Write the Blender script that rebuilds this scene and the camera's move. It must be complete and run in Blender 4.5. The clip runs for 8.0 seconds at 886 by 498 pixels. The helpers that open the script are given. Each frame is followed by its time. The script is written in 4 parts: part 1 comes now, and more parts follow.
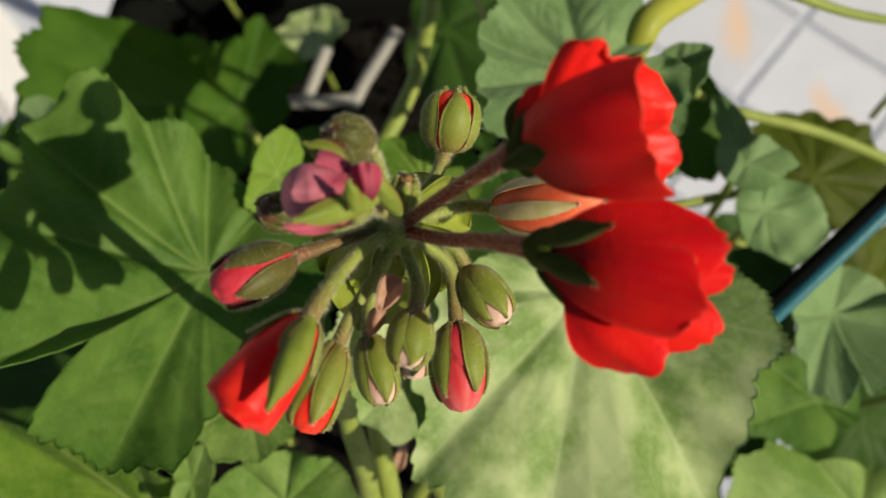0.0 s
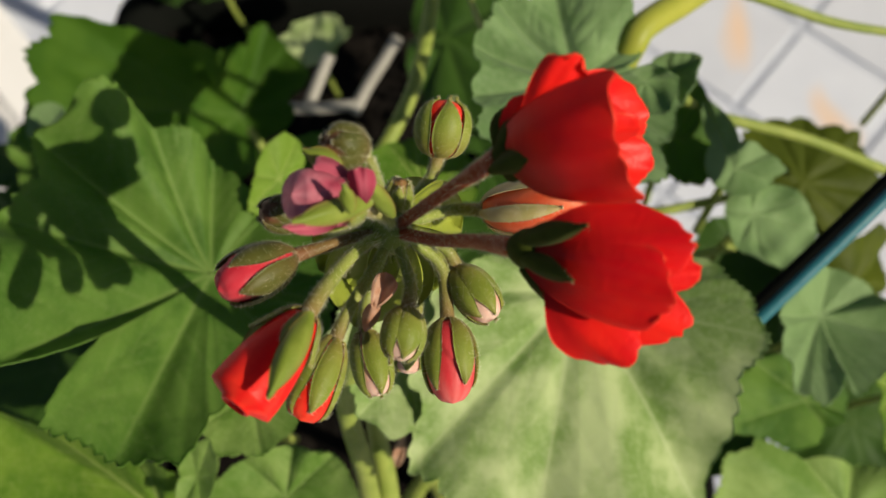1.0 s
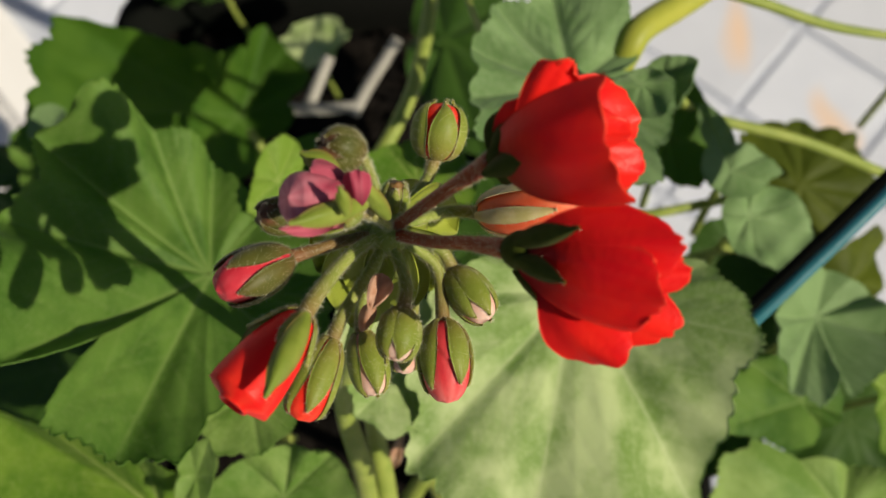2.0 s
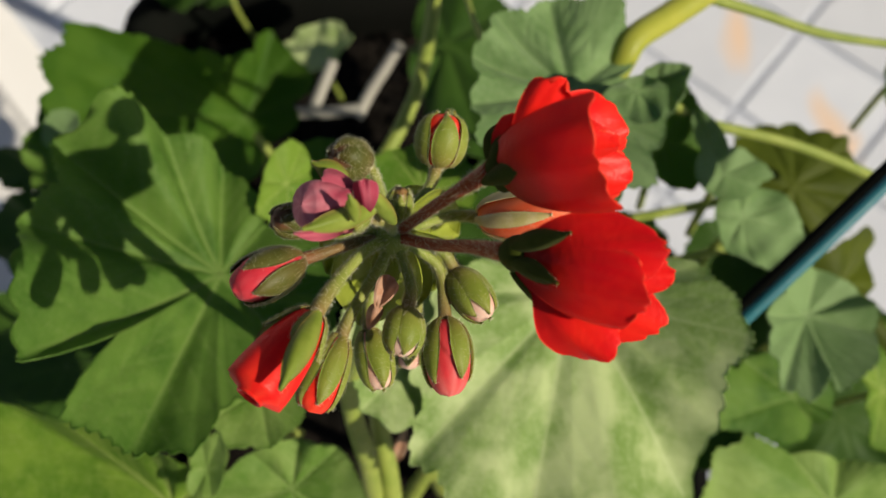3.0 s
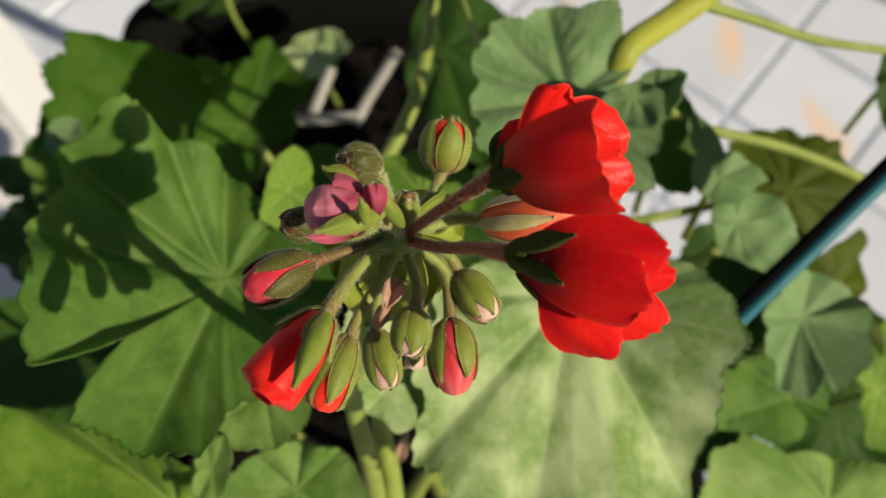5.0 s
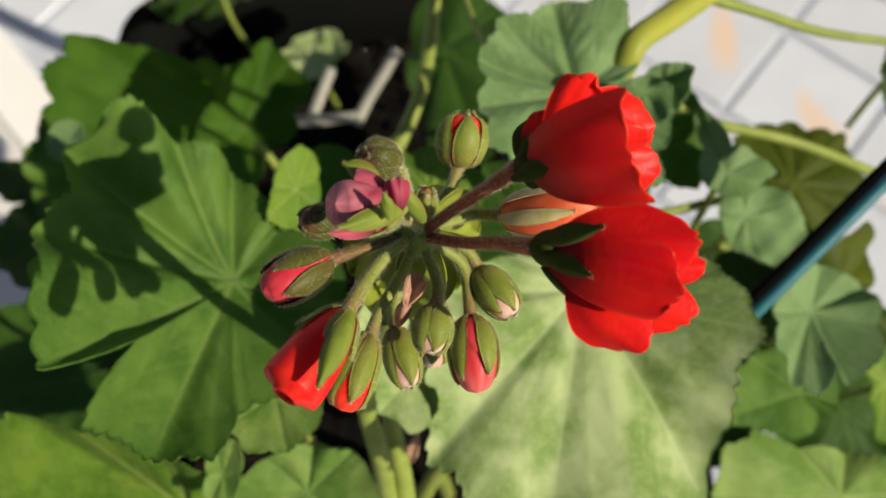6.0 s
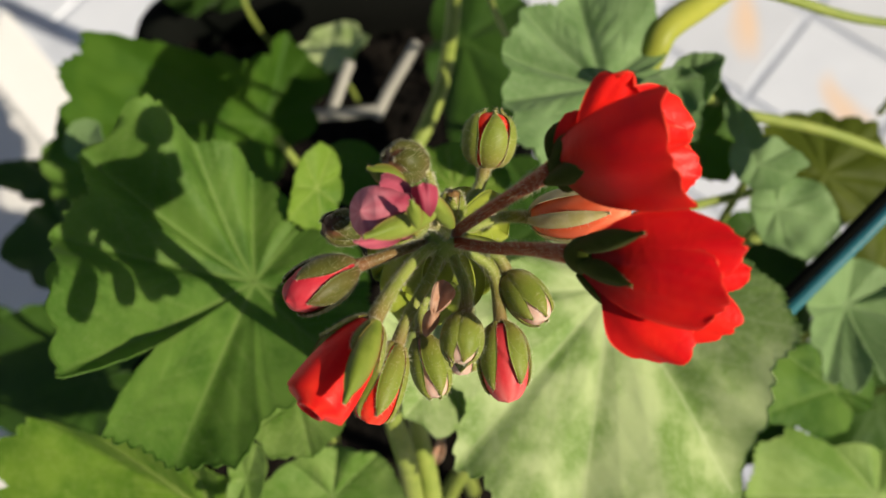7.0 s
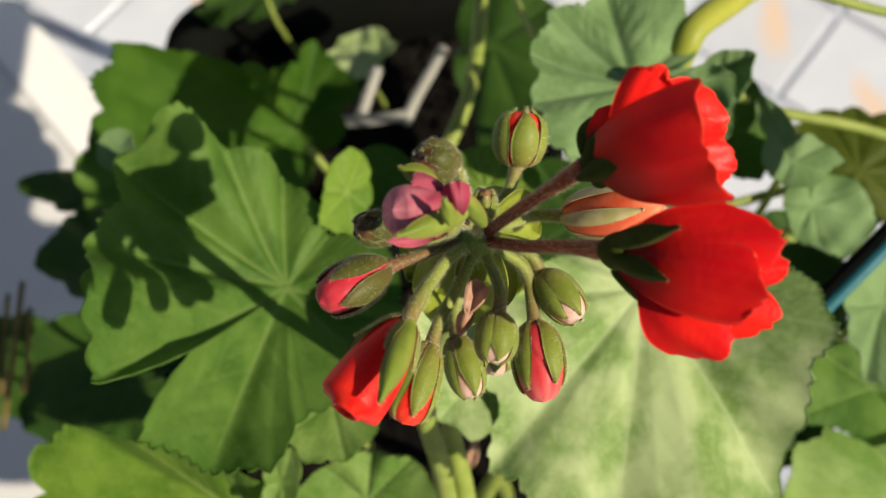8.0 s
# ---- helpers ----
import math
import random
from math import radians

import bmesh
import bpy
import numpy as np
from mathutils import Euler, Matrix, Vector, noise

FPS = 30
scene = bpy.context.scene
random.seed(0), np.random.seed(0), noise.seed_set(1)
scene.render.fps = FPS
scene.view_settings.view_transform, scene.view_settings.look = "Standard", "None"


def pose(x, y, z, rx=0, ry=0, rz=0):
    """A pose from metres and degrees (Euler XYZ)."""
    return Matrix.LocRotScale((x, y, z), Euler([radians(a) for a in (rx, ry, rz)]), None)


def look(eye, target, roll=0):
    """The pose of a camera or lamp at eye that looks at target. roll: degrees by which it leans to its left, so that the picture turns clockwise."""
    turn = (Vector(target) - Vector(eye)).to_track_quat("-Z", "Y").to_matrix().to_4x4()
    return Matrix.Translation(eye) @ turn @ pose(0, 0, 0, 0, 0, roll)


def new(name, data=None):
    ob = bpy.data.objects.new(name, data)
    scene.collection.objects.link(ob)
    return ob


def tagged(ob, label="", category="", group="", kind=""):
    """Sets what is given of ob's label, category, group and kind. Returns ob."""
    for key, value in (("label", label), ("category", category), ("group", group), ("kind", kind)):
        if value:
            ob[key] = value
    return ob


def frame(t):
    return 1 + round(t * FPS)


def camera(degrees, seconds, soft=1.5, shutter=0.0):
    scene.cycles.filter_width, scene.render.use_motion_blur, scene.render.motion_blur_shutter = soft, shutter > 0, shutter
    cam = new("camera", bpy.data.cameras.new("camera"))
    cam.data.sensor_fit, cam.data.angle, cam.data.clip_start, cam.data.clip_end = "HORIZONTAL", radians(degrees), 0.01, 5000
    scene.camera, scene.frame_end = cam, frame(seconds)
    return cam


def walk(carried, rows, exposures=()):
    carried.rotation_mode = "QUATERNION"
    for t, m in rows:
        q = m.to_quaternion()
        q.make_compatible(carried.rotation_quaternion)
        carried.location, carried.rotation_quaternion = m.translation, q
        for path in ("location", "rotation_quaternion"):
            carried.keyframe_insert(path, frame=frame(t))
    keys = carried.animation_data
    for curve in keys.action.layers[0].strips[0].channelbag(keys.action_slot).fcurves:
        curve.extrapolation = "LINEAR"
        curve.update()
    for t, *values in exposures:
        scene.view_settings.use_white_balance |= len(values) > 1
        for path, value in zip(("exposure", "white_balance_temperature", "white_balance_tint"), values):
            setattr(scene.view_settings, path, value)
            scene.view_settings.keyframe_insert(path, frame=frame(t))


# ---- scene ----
cam = camera(48.1, 8.0)
PATH = [
    (0.0, 0.00000, -0.00000, 0.95000, -0.00000, 0.07492, 0.76456, -0.000),
    (0.5, 0.00046, -0.00292, 0.95526, -0.00002, 0.07288, 0.77019, -0.352),
    (1.0, 0.00160, -0.00351, 0.95703, 0.00093, 0.07231, 0.77196, -0.374),
    (1.5, 0.00234, -0.00333, 0.95661, 0.00156, 0.07272, 0.77164, -0.378),
    (3.0, 0.00232, -0.00688, 0.96699, 0.00113, 0.06886, 0.78189, -0.664),
    (3.5, 0.00293, -0.00725, 0.96866, 0.00111, 0.06852, 0.78358, -1.299),
    (4.0, 0.00370, -0.00753, 0.96933, 0.00156, 0.06820, 0.78424, -1.596),
    (4.5, 0.00237, -0.00865, 0.97038, 0.00123, 0.06765, 0.78551, -0.751),
    (6.0, -0.00327, -0.00885, 0.96809, -0.00200, 0.06837, 0.78360, -0.091),
    (6.5, -0.00495, -0.00554, 0.96566, -0.00688, 0.07061, 0.78074, -2.711),
    (7.0, -0.00445, -0.00451, 0.96387, -0.00717, 0.07068, 0.77857, -3.506),
    (7.5, -0.00485, -0.00479, 0.96401, -0.00902, 0.07062, 0.77881, -4.646),
    (8.0, -0.00499, -0.00532, 0.96306, -0.01351, 0.07134, 0.77853, -8.259),
]
walk(cam, [(t, look((ex, ey, ez), (tx, ty, tz), roll)) for t, ex, ey, ez, tx, ty, tz, roll in PATH],
     exposures=((0.0, 0.17), (4.5, 0.18), (6.5, 0.32), (8.0, 0.42)))
cam.data.dof.use_dof = True
cam.data.dof.focus_distance = 0.142
cam.data.dof.aperture_fstop = 22.0

# ---- daylight ----
SUN_WAY = Vector((0.735, -0.385, 0.600)).normalized()
world = bpy.data.worlds.new("daylight")
scene.world = world
world.use_nodes = True
sky = world.node_tree.nodes.new("ShaderNodeTexSky")
sky.sky_type = "NISHITA"
sky.sun_disc = False
sky.sun_elevation = math.asin(SUN_WAY.z)
sky.sun_rotation = math.atan2(SUN_WAY.x, SUN_WAY.y)
background = world.node_tree.nodes["Background"]
background.inputs["Strength"].default_value = 0.05
world.node_tree.links.new(sky.outputs["Color"], background.inputs["Color"])
sun = new("sun", bpy.data.lights.new("sun", "SUN"))
sun.data.energy = 4.9
sun.data.angle = radians(0.6)
sun.data.color = (1.0, 0.89, 0.71)
sun.matrix_world = look(SUN_WAY * 6, (0, 0, 0))


# ---- materials ----
def blank(name):
    m = bpy.data.materials.new(name)
    m.use_nodes = True
    nt = m.node_tree
    return m, nt, nt.nodes["Principled BSDF"], nt.nodes["Material Output"]


def noise_node(nt, scale, detail=3.0, rough=0.55):
    coord = nt.nodes.new("ShaderNodeTexCoord")
    n = nt.nodes.new("ShaderNodeTexNoise")
    n.inputs["Scale"].default_value = scale
    n.inputs["Detail"].default_value = detail
    n.inputs["Roughness"].default_value = rough
    nt.links.new(coord.outputs["Object"], n.inputs["Vector"])
    return n


def mixed(nt, fac, a, b):
    """A colour mix; fac, a, b are sockets or values."""
    m = nt.nodes.new("ShaderNodeMix")
    m.data_type = "RGBA"
    for key, value in ((0, fac), (6, a), (7, b)):
        if isinstance(value, bpy.types.NodeSocket):
            nt.links.new(value, m.inputs[key])
        elif key == 0:
            m.inputs[0].default_value = value
        else:
            m.inputs[key].default_value = (*value, 1)
    return m.outputs[2]


def ramp(nt, socket, lo, hi):
    r = nt.nodes.new("ShaderNodeMapRange")
    r.inputs["From Min"].default_value = lo
    r.inputs["From Max"].default_value = hi
    nt.links.new(socket, r.inputs["Value"])
    return r.outputs["Result"]


def bump(nt, bsdf, socket, strength, distance):
    b = nt.nodes.new("ShaderNodeBump")
    b.inputs["Strength"].default_value = strength
    b.inputs["Distance"].default_value = distance
    nt.links.new(socket, b.inputs["Height"])
    nt.links.new(b.outputs["Normal"], bsdf.inputs["Normal"])
    return b.outputs["Normal"]


def thin(nt, bsdf, out, colour, amount, normal=None):
    """Light that shines through a thin blade."""
    tr = nt.nodes.new("ShaderNodeBsdfTranslucent")
    if isinstance(colour, bpy.types.NodeSocket):
        nt.links.new(colour, tr.inputs["Color"])
    else:
        tr.inputs["Color"].default_value = (*colour, 1)
    mix = nt.nodes.new("ShaderNodeMixShader")
    mix.inputs[0].default_value = amount
    nt.links.new(bsdf.outputs[0], mix.inputs[1])
    nt.links.new(tr.outputs[0], mix.inputs[2])
    nt.links.new(mix.outputs[0], out.inputs["Surface"])


def leaf_material(name, dark, light, vein, glow, through_amount=0.3, sheen=0.25, vein_span=2.2):
    m, nt, bsdf, out = blank(name)
    big, small, mid = noise_node(nt, 58.0, 4.0), noise_node(nt, 900.0, 2.0), noise_node(nt, 210.0, 4.0)
    base = mixed(nt, ramp(nt, big.outputs[0], 0.43, 0.60), dark, light)
    info = nt.nodes.new("ShaderNodeObjectInfo")
    base = mixed(nt, ramp(nt, info.outputs["Random"], -0.2, 3.6), base, light)
    base = mixed(nt, ramp(nt, mid.outputs[0], 0.42, 1.3), base, light)
    base = mixed(nt, ramp(nt, small.outputs[0], 0.45, 1.5), base, vein)
    attr = nt.nodes.new("ShaderNodeAttribute")
    attr.attribute_name = "vein"
    fac = ramp(nt, attr.outputs["Fac"], 0.0, vein_span)
    base = mixed(nt, fac, base, vein)
    nt.links.new(base, bsdf.inputs["Base Color"])
    bsdf.inputs["Roughness"].default_value = 0.58
    bsdf.inputs["Specular IOR Level"].default_value = 0.15
    bsdf.inputs["Sheen Weight"].default_value = sheen
    bsdf.inputs["Sheen Roughness"].default_value = 0.5
    bsdf.inputs["Sheen Tint"].default_value = (0.85, 1.0, 0.8, 1)
    bump(nt, bsdf, mid.outputs[0], 0.28, 0.0010)
    thin(nt, bsdf, out, mixed(nt, fac, glow, vein), through_amount)
    return m


def petal_material(name, deep, bright, pale, glow, amount=0.4, rough=0.42, vein_amount=0.5):
    m, nt, bsdf, out = blank(name)
    big, small = noise_node(nt, 120.0, 3.0), noise_node(nt, 1400.0, 2.0)
    base = mixed(nt, ramp(nt, big.outputs[0], 0.35, 0.65), deep, bright)
    attr = nt.nodes.new("ShaderNodeAttribute")
    attr.attribute_name = "vein"
    fac = nt.nodes.new("ShaderNodeMath")
    fac.operation = "MULTIPLY"
    fac.inputs[1].default_value = vein_amount
    nt.links.new(attr.outputs["Fac"], fac.inputs[0])
    base = mixed(nt, fac.outputs[0], base, pale)
    # shade inside the calyx is put into the petal colour near its base
    base_shade = nt.nodes.new("ShaderNodeAttribute")
    base_shade.attribute_name = "base_shade"
    base = mixed(nt, base_shade.outputs["Fac"], base, [c * 0.32 for c in deep])
    glow = mixed(nt, base_shade.outputs["Fac"], glow, [c * 0.5 for c in glow])
    nt.links.new(base, bsdf.inputs["Base Color"])
    bsdf.inputs["Roughness"].default_value = rough
    bsdf.inputs["Specular IOR Level"].default_value = 0.16
    bsdf.inputs["Sheen Weight"].default_value = 0.03
    bsdf.inputs["Sheen Tint"].default_value = (1.0, 0.5, 0.45, 1)
    bump(nt, bsdf, small.outputs[0], 0.25, 0.0003)
    thin(nt, bsdf, out, glow, amount)
    return m


def skin_material(name, a, b, rough=0.5, scale=260.0, amount=0.12, glow=(0.2, 0.3, 0.03), tip=None, spec=0.22):
    """Green skin of stalks and sepals, with flushes of a second colour and, towards the attribute's end, a third."""
    m, nt, bsdf, out = blank(name)
    big, small = noise_node(nt, scale, 3.0), noise_node(nt, 1800.0, 2.0)
    base = mixed(nt, ramp(nt, big.outputs[0], 0.35, 0.68), a, b)
    if tip:
        attr = nt.nodes.new("ShaderNodeAttribute")
        attr.attribute_name = "vein"
        base = mixed(nt, attr.outputs["Fac"], base, tip)
    nt.links.new(base, bsdf.inputs["Base Color"])
    bsdf.inputs["Roughness"].default_value = rough
    bsdf.inputs["Specular IOR Level"].default_value = spec
    bsdf.inputs["Sheen Weight"].default_value = 0.03
    bsdf.inputs["Sheen Tint"].default_value = (0.9, 1.0, 0.7, 1)
    bump(nt, bsdf, small.outputs[0], 0.3, 0.0002)
    thin(nt, bsdf, out, glow, amount)
    return m


def solid_material(name, a, b, rough=0.5, scale=8.0, fine=120.0, relief=0.0004, metal=0.0, spec=0.5):
    m, nt, bsdf, out = blank(name)
    big, small = noise_node(nt, scale, 4.0), noise_node(nt, fine, 3.0)
    base = mixed(nt, ramp(nt, big.outputs[0], 0.3, 0.7), a, b)
    nt.links.new(base, bsdf.inputs["Base Color"])
    bsdf.inputs["Roughness"].default_value = rough
    bsdf.inputs["Metallic"].default_value = metal
    bsdf.inputs["Specular IOR Level"].default_value = spec
    bump(nt, bsdf, small.outputs[0], 0.3, relief)
    return m


LEAF = leaf_material("leaf_green", (0.038, 0.104, 0.012), (0.122, 0.222, 0.038), (0.20, 0.30, 0.075), (0.17, 0.36, 0.005), 0.40, 0.0, 1.4)
LEAF_MID = leaf_material("leaf_yellow_green", (0.062, 0.150, 0.010), (0.165, 0.275, 0.030), (0.34, 0.43, 0.11), (0.19, 0.38, 0.010), 0.36, 0.03, 1.1)
LEAF_PALE = leaf_material("leaf_pale_green", (0.120, 0.230, 0.030), (0.45, 0.54, 0.25), (0.50, 0.58, 0.30), (0.26, 0.40, 0.04), 0.30, 0.05)
LEAF_SOFT = leaf_material("leaf_soft_green", (0.085, 0.185, 0.022), (0.230, 0.340, 0.085), (0.34, 0.44, 0.15), (0.24, 0.40, 0.03), 0.32, 0.03)
LEAF_BLUE = leaf_material("leaf_cool_green", (0.115, 0.205, 0.065), (0.195, 0.305, 0.120), (0.28, 0.38, 0.18), (0.12, 0.28, 0.03), 0.28, 0.12)
# three greens with the shade of lower leaves put into the colour
LEAF_SHADED = leaf_material("leaf_shaded_green", (0.022, 0.060, 0.006), (0.038, 0.090, 0.010), (0.07, 0.13, 0.02), (0.10, 0.20, 0.008), 0.25, 0.05)
LEAF_DEEP_SHADED = leaf_material("leaf_deep_shaded_green", (0.030, 0.085, 0.006), (0.060, 0.130, 0.012), (0.10, 0.18, 0.03), (0.16, 0.34, 0.006), 0.35, 0.0)
LEAF_OLIVE_SHADED = leaf_material("leaf_olive_shaded_green", (0.040, 0.060, 0.003), (0.075, 0.100, 0.006), (0.11, 0.14, 0.02), (0.13, 0.17, 0.004), 0.3, 0.0)
RED = petal_material("petal_scarlet", (0.68, 0.006, 0.012), (0.88, 0.022, 0.012), (0.92, 0.14, 0.06), (1.0, 0.030, 0.012), 0.30, 0.40)
CRIMSON = petal_material("petal_crimson", (0.42, 0.010, 0.028), (0.60, 0.035, 0.055), (0.80, 0.25, 0.25), (0.9, 0.08, 0.07), 0.2, 0.42, 0.15)
CORAL = petal_material("petal_coral", (0.58, 0.025, 0.045), (0.72, 0.06, 0.065), (0.90, 0.42, 0.36), (0.9, 0.12, 0.06), 0.30, 0.4, 0.4)
ORANGE = petal_material("petal_orange", (0.86, 0.11, 0.035), (0.92, 0.20, 0.07), (0.92, 0.40, 0.22), (0.95, 0.15, 0.04), 0.22, 0.4, 0.6)
BLUSH = petal_material("petal_blush", (0.75, 0.38, 0.30), (0.80, 0.55, 0.45), (0.85, 0.75, 0.62), (0.9, 0.5, 0.3), 0.35, 0.4, 0.6)
MAUVE = petal_material("petal_faded_mauve", (0.32, 0.035, 0.070), (0.50, 0.105, 0.155), (0.68, 0.30, 0.34), (0.7, 0.12, 0.18), 0.25, 0.55, 0.6)
SEPAL = skin_material("sepal_green", (0.150, 0.205, 0.022), (0.215, 0.265, 0.040), 0.5, 260.0, 0.14, (0.25, 0.32, 0.04), (0.22, 0.085, 0.04))
BRACT = skin_material("bract_olive", (0.26, 0.32, 0.035), (0.34, 0.39, 0.055), 0.5, 200.0, 0.35, (0.46, 0.50, 0.05))
# cream sepals, lightened in colour for the sun on the orange bud
SEPAL_LIT_CREAM = skin_material("sepal_lit_cream_green", (0.52, 0.48, 0.18), (0.78, 0.70, 0.42), 0.5, 200.0, 0.2, (0.7, 0.7, 0.25), (0.42, 0.14, 0.07))
# olive sepals of the open flowers, darkened in colour for the shade there
SEPAL_SHADED = skin_material("sepal_shaded_olive", (0.030, 0.042, 0.005), (0.056, 0.070, 0.009), 0.7, 260.0, 0.15, (0.2, 0.24, 0.02), (0.10, 0.050, 0.02), 0.05)
STALK = skin_material("stalk_green", (0.20, 0.26, 0.045), (0.27, 0.32, 0.065), 0.5, 200.0, 0.1, (0.25, 0.32, 0.04), (0.19, 0.10, 0.045))
STALK_BROWN = skin_material("stalk_olive_brown", (0.13, 0.11, 0.03), (0.21, 0.12, 0.04), 0.5, 240.0, 0.1, (0.25, 0.16, 0.04), (0.20, 0.07, 0.03))
SEPAL_OLIVE = skin_material("sepal_dull_olive", (0.055, 0.070, 0.010), (0.095, 0.095, 0.016), 0.5, 260.0, 0.12, (0.2, 0.2, 0.02), (0.14, 0.05, 0.03))
STALK_RED = skin_material("stalk_red_brown", (0.25, 0.042, 0.012), (0.33, 0.075, 0.020), 0.45, 200.0, 0.08, (0.35, 0.06, 0.02))
STALK_YELLOW = skin_material("stalk_yellow_green", (0.26, 0.30, 0.035), (0.36, 0.36, 0.05), 0.45, 90.0, 0.12, (0.4, 0.42, 0.03))
STRAW = skin_material("straw_stalk", (0.10, 0.075, 0.02), (0.17, 0.13, 0.035), 0.6, 120.0, 0.1, (0.25, 0.18, 0.05))
HAIR = skin_material("plant_hair", (0.78, 0.77, 0.56), (0.88, 0.87, 0.68), 0.4, 300.0, 0.45, (0.7, 0.65, 0.4))
DRY = skin_material("dry_petal_brown", (0.40, 0.19, 0.10), (0.66, 0.46, 0.34), 0.7, 300.0, 0.3, (0.5, 0.25, 0.12))
PALE_SLIVER = solid_material("pale_floor_sliver", (0.22, 0.21, 0.18), (0.30, 0.29, 0.25), 0.6, 30.0, 300.0)
TEAL = solid_material("teal_plastic_coat", (0.010, 0.105, 0.130), (0.017, 0.140, 0.165), 0.42, 30.0, 600.0, 0.0003)
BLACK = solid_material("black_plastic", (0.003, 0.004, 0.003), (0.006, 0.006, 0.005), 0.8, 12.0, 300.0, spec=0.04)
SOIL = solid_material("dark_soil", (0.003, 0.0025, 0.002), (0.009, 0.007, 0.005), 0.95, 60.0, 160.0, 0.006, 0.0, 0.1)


def tile_material():
    """White glaze with soft grey clouds and drifting beige streaks."""
    m, nt, bsdf, out = blank("glazed_white_tile")
    geo = nt.nodes.new("ShaderNodeNewGeometry")
    stretch = nt.nodes.new("ShaderNodeMapping")
    stretch.inputs["Scale"].default_value = (7.5, 2.6, 1.0)
    stretch.inputs["Location"].default_value = (-0.25, 0.33, 0.0)
    nt.links.new(geo.outputs["Position"], stretch.inputs["Vector"])
    streak = nt.nodes.new("ShaderNodeTexNoise")
    streak.inputs["Scale"].default_value = 1.6
    streak.inputs["Detail"].default_value = 2.0
    nt.links.new(stretch.outputs["Vector"], streak.inputs["Vector"])
    cloud = nt.nodes.new("ShaderNodeTexNoise")
    cloud.inputs["Scale"].default_value = 14.0
    nt.links.new(geo.outputs["Position"], cloud.inputs["Vector"])
    info = nt.nodes.new("ShaderNodeObjectInfo")
    base = mixed(nt, cloud.outputs[0], (0.54, 0.57, 0.64), (0.70, 0.73, 0.79))
    base = mixed(nt, ramp(nt, info.outputs["Random"], -0.2, 3.0), base, (0.45, 0.46, 0.49))
    base = mixed(nt, ramp(nt, streak.outputs[0], 0.58, 0.68), base, (0.72, 0.54, 0.40))
    nt.links.new(base, bsdf.inputs["Base Color"])
    bsdf.inputs["Roughness"].default_value = 0.3
    bump(nt, bsdf, cloud.outputs[0], 0.2, 0.002)
    return m


TILE = tile_material()
GROUT = solid_material("grey_grout", (0.42, 0.45, 0.52), (0.50, 0.53, 0.59), 0.9, 20.0, 200.0)
WHITE = solid_material("white_marble_sill", (0.80, 0.79, 0.76), (0.86, 0.85, 0.83), 0.5, 6.0, 90.0, 0.001)
CONCRETE = solid_material("pale_concrete", (0.58, 0.57, 0.55), (0.66, 0.65, 0.63), 0.9, 4.0, 60.0, 0.002)
WALL = solid_material("white_plaster", (0.50, 0.49, 0.47), (0.60, 0.59, 0.57), 0.85, 3.0, 90.0, 0.002)


# ---- building tools ----
def part(name, data, material, parent=None, label=""):
    """Links a mesh as one object under a thing or under a part."""
    ob = new(name, data)
    data.materials.append(material)
    ob.parent = parent
    if parent and parent.data is None:
        ob.matrix_parent_inverse = parent.matrix_basis.inverted()
    if label:
        ob["label"] = label
    return ob


def from_arrays(name, verts, faces, attr=None, base_shade=None):
    me = bpy.data.meshes.new(name)
    me.from_pydata(np.asarray(verts).tolist(), [], [list(f) for f in faces])
    me.polygons.foreach_set("use_smooth", np.ones(len(me.polygons), dtype=bool))
    if attr is not None:
        a = me.attributes.new("vein", "FLOAT", "POINT")
        a.data.foreach_set("value", np.asarray(attr, dtype=np.float32).ravel())
    if base_shade is not None:
        a = me.attributes.new("base_shade", "FLOAT", "POINT")
        a.data.foreach_set("value", np.asarray(base_shade, dtype=np.float32).ravel())
    me.update()
    return me


def vec(p):
    return np.array(p, dtype=float)


def unit(v):
    return v / (np.linalg.norm(v) + 1e-12)


def frame_along(axis, hint=(0.0, 0.0, 1.0)):
    """Three unit vectors as rows; the last is the axis, the first leans to the hint."""
    z = unit(vec(axis))
    x = vec(hint) - z * np.dot(z, vec(hint))
    if np.linalg.norm(x) < 1e-6:
        x = np.cross(z, (1.0, 0.2, 0.1))
    x = unit(x)
    return np.array([x, np.cross(z, x), z])


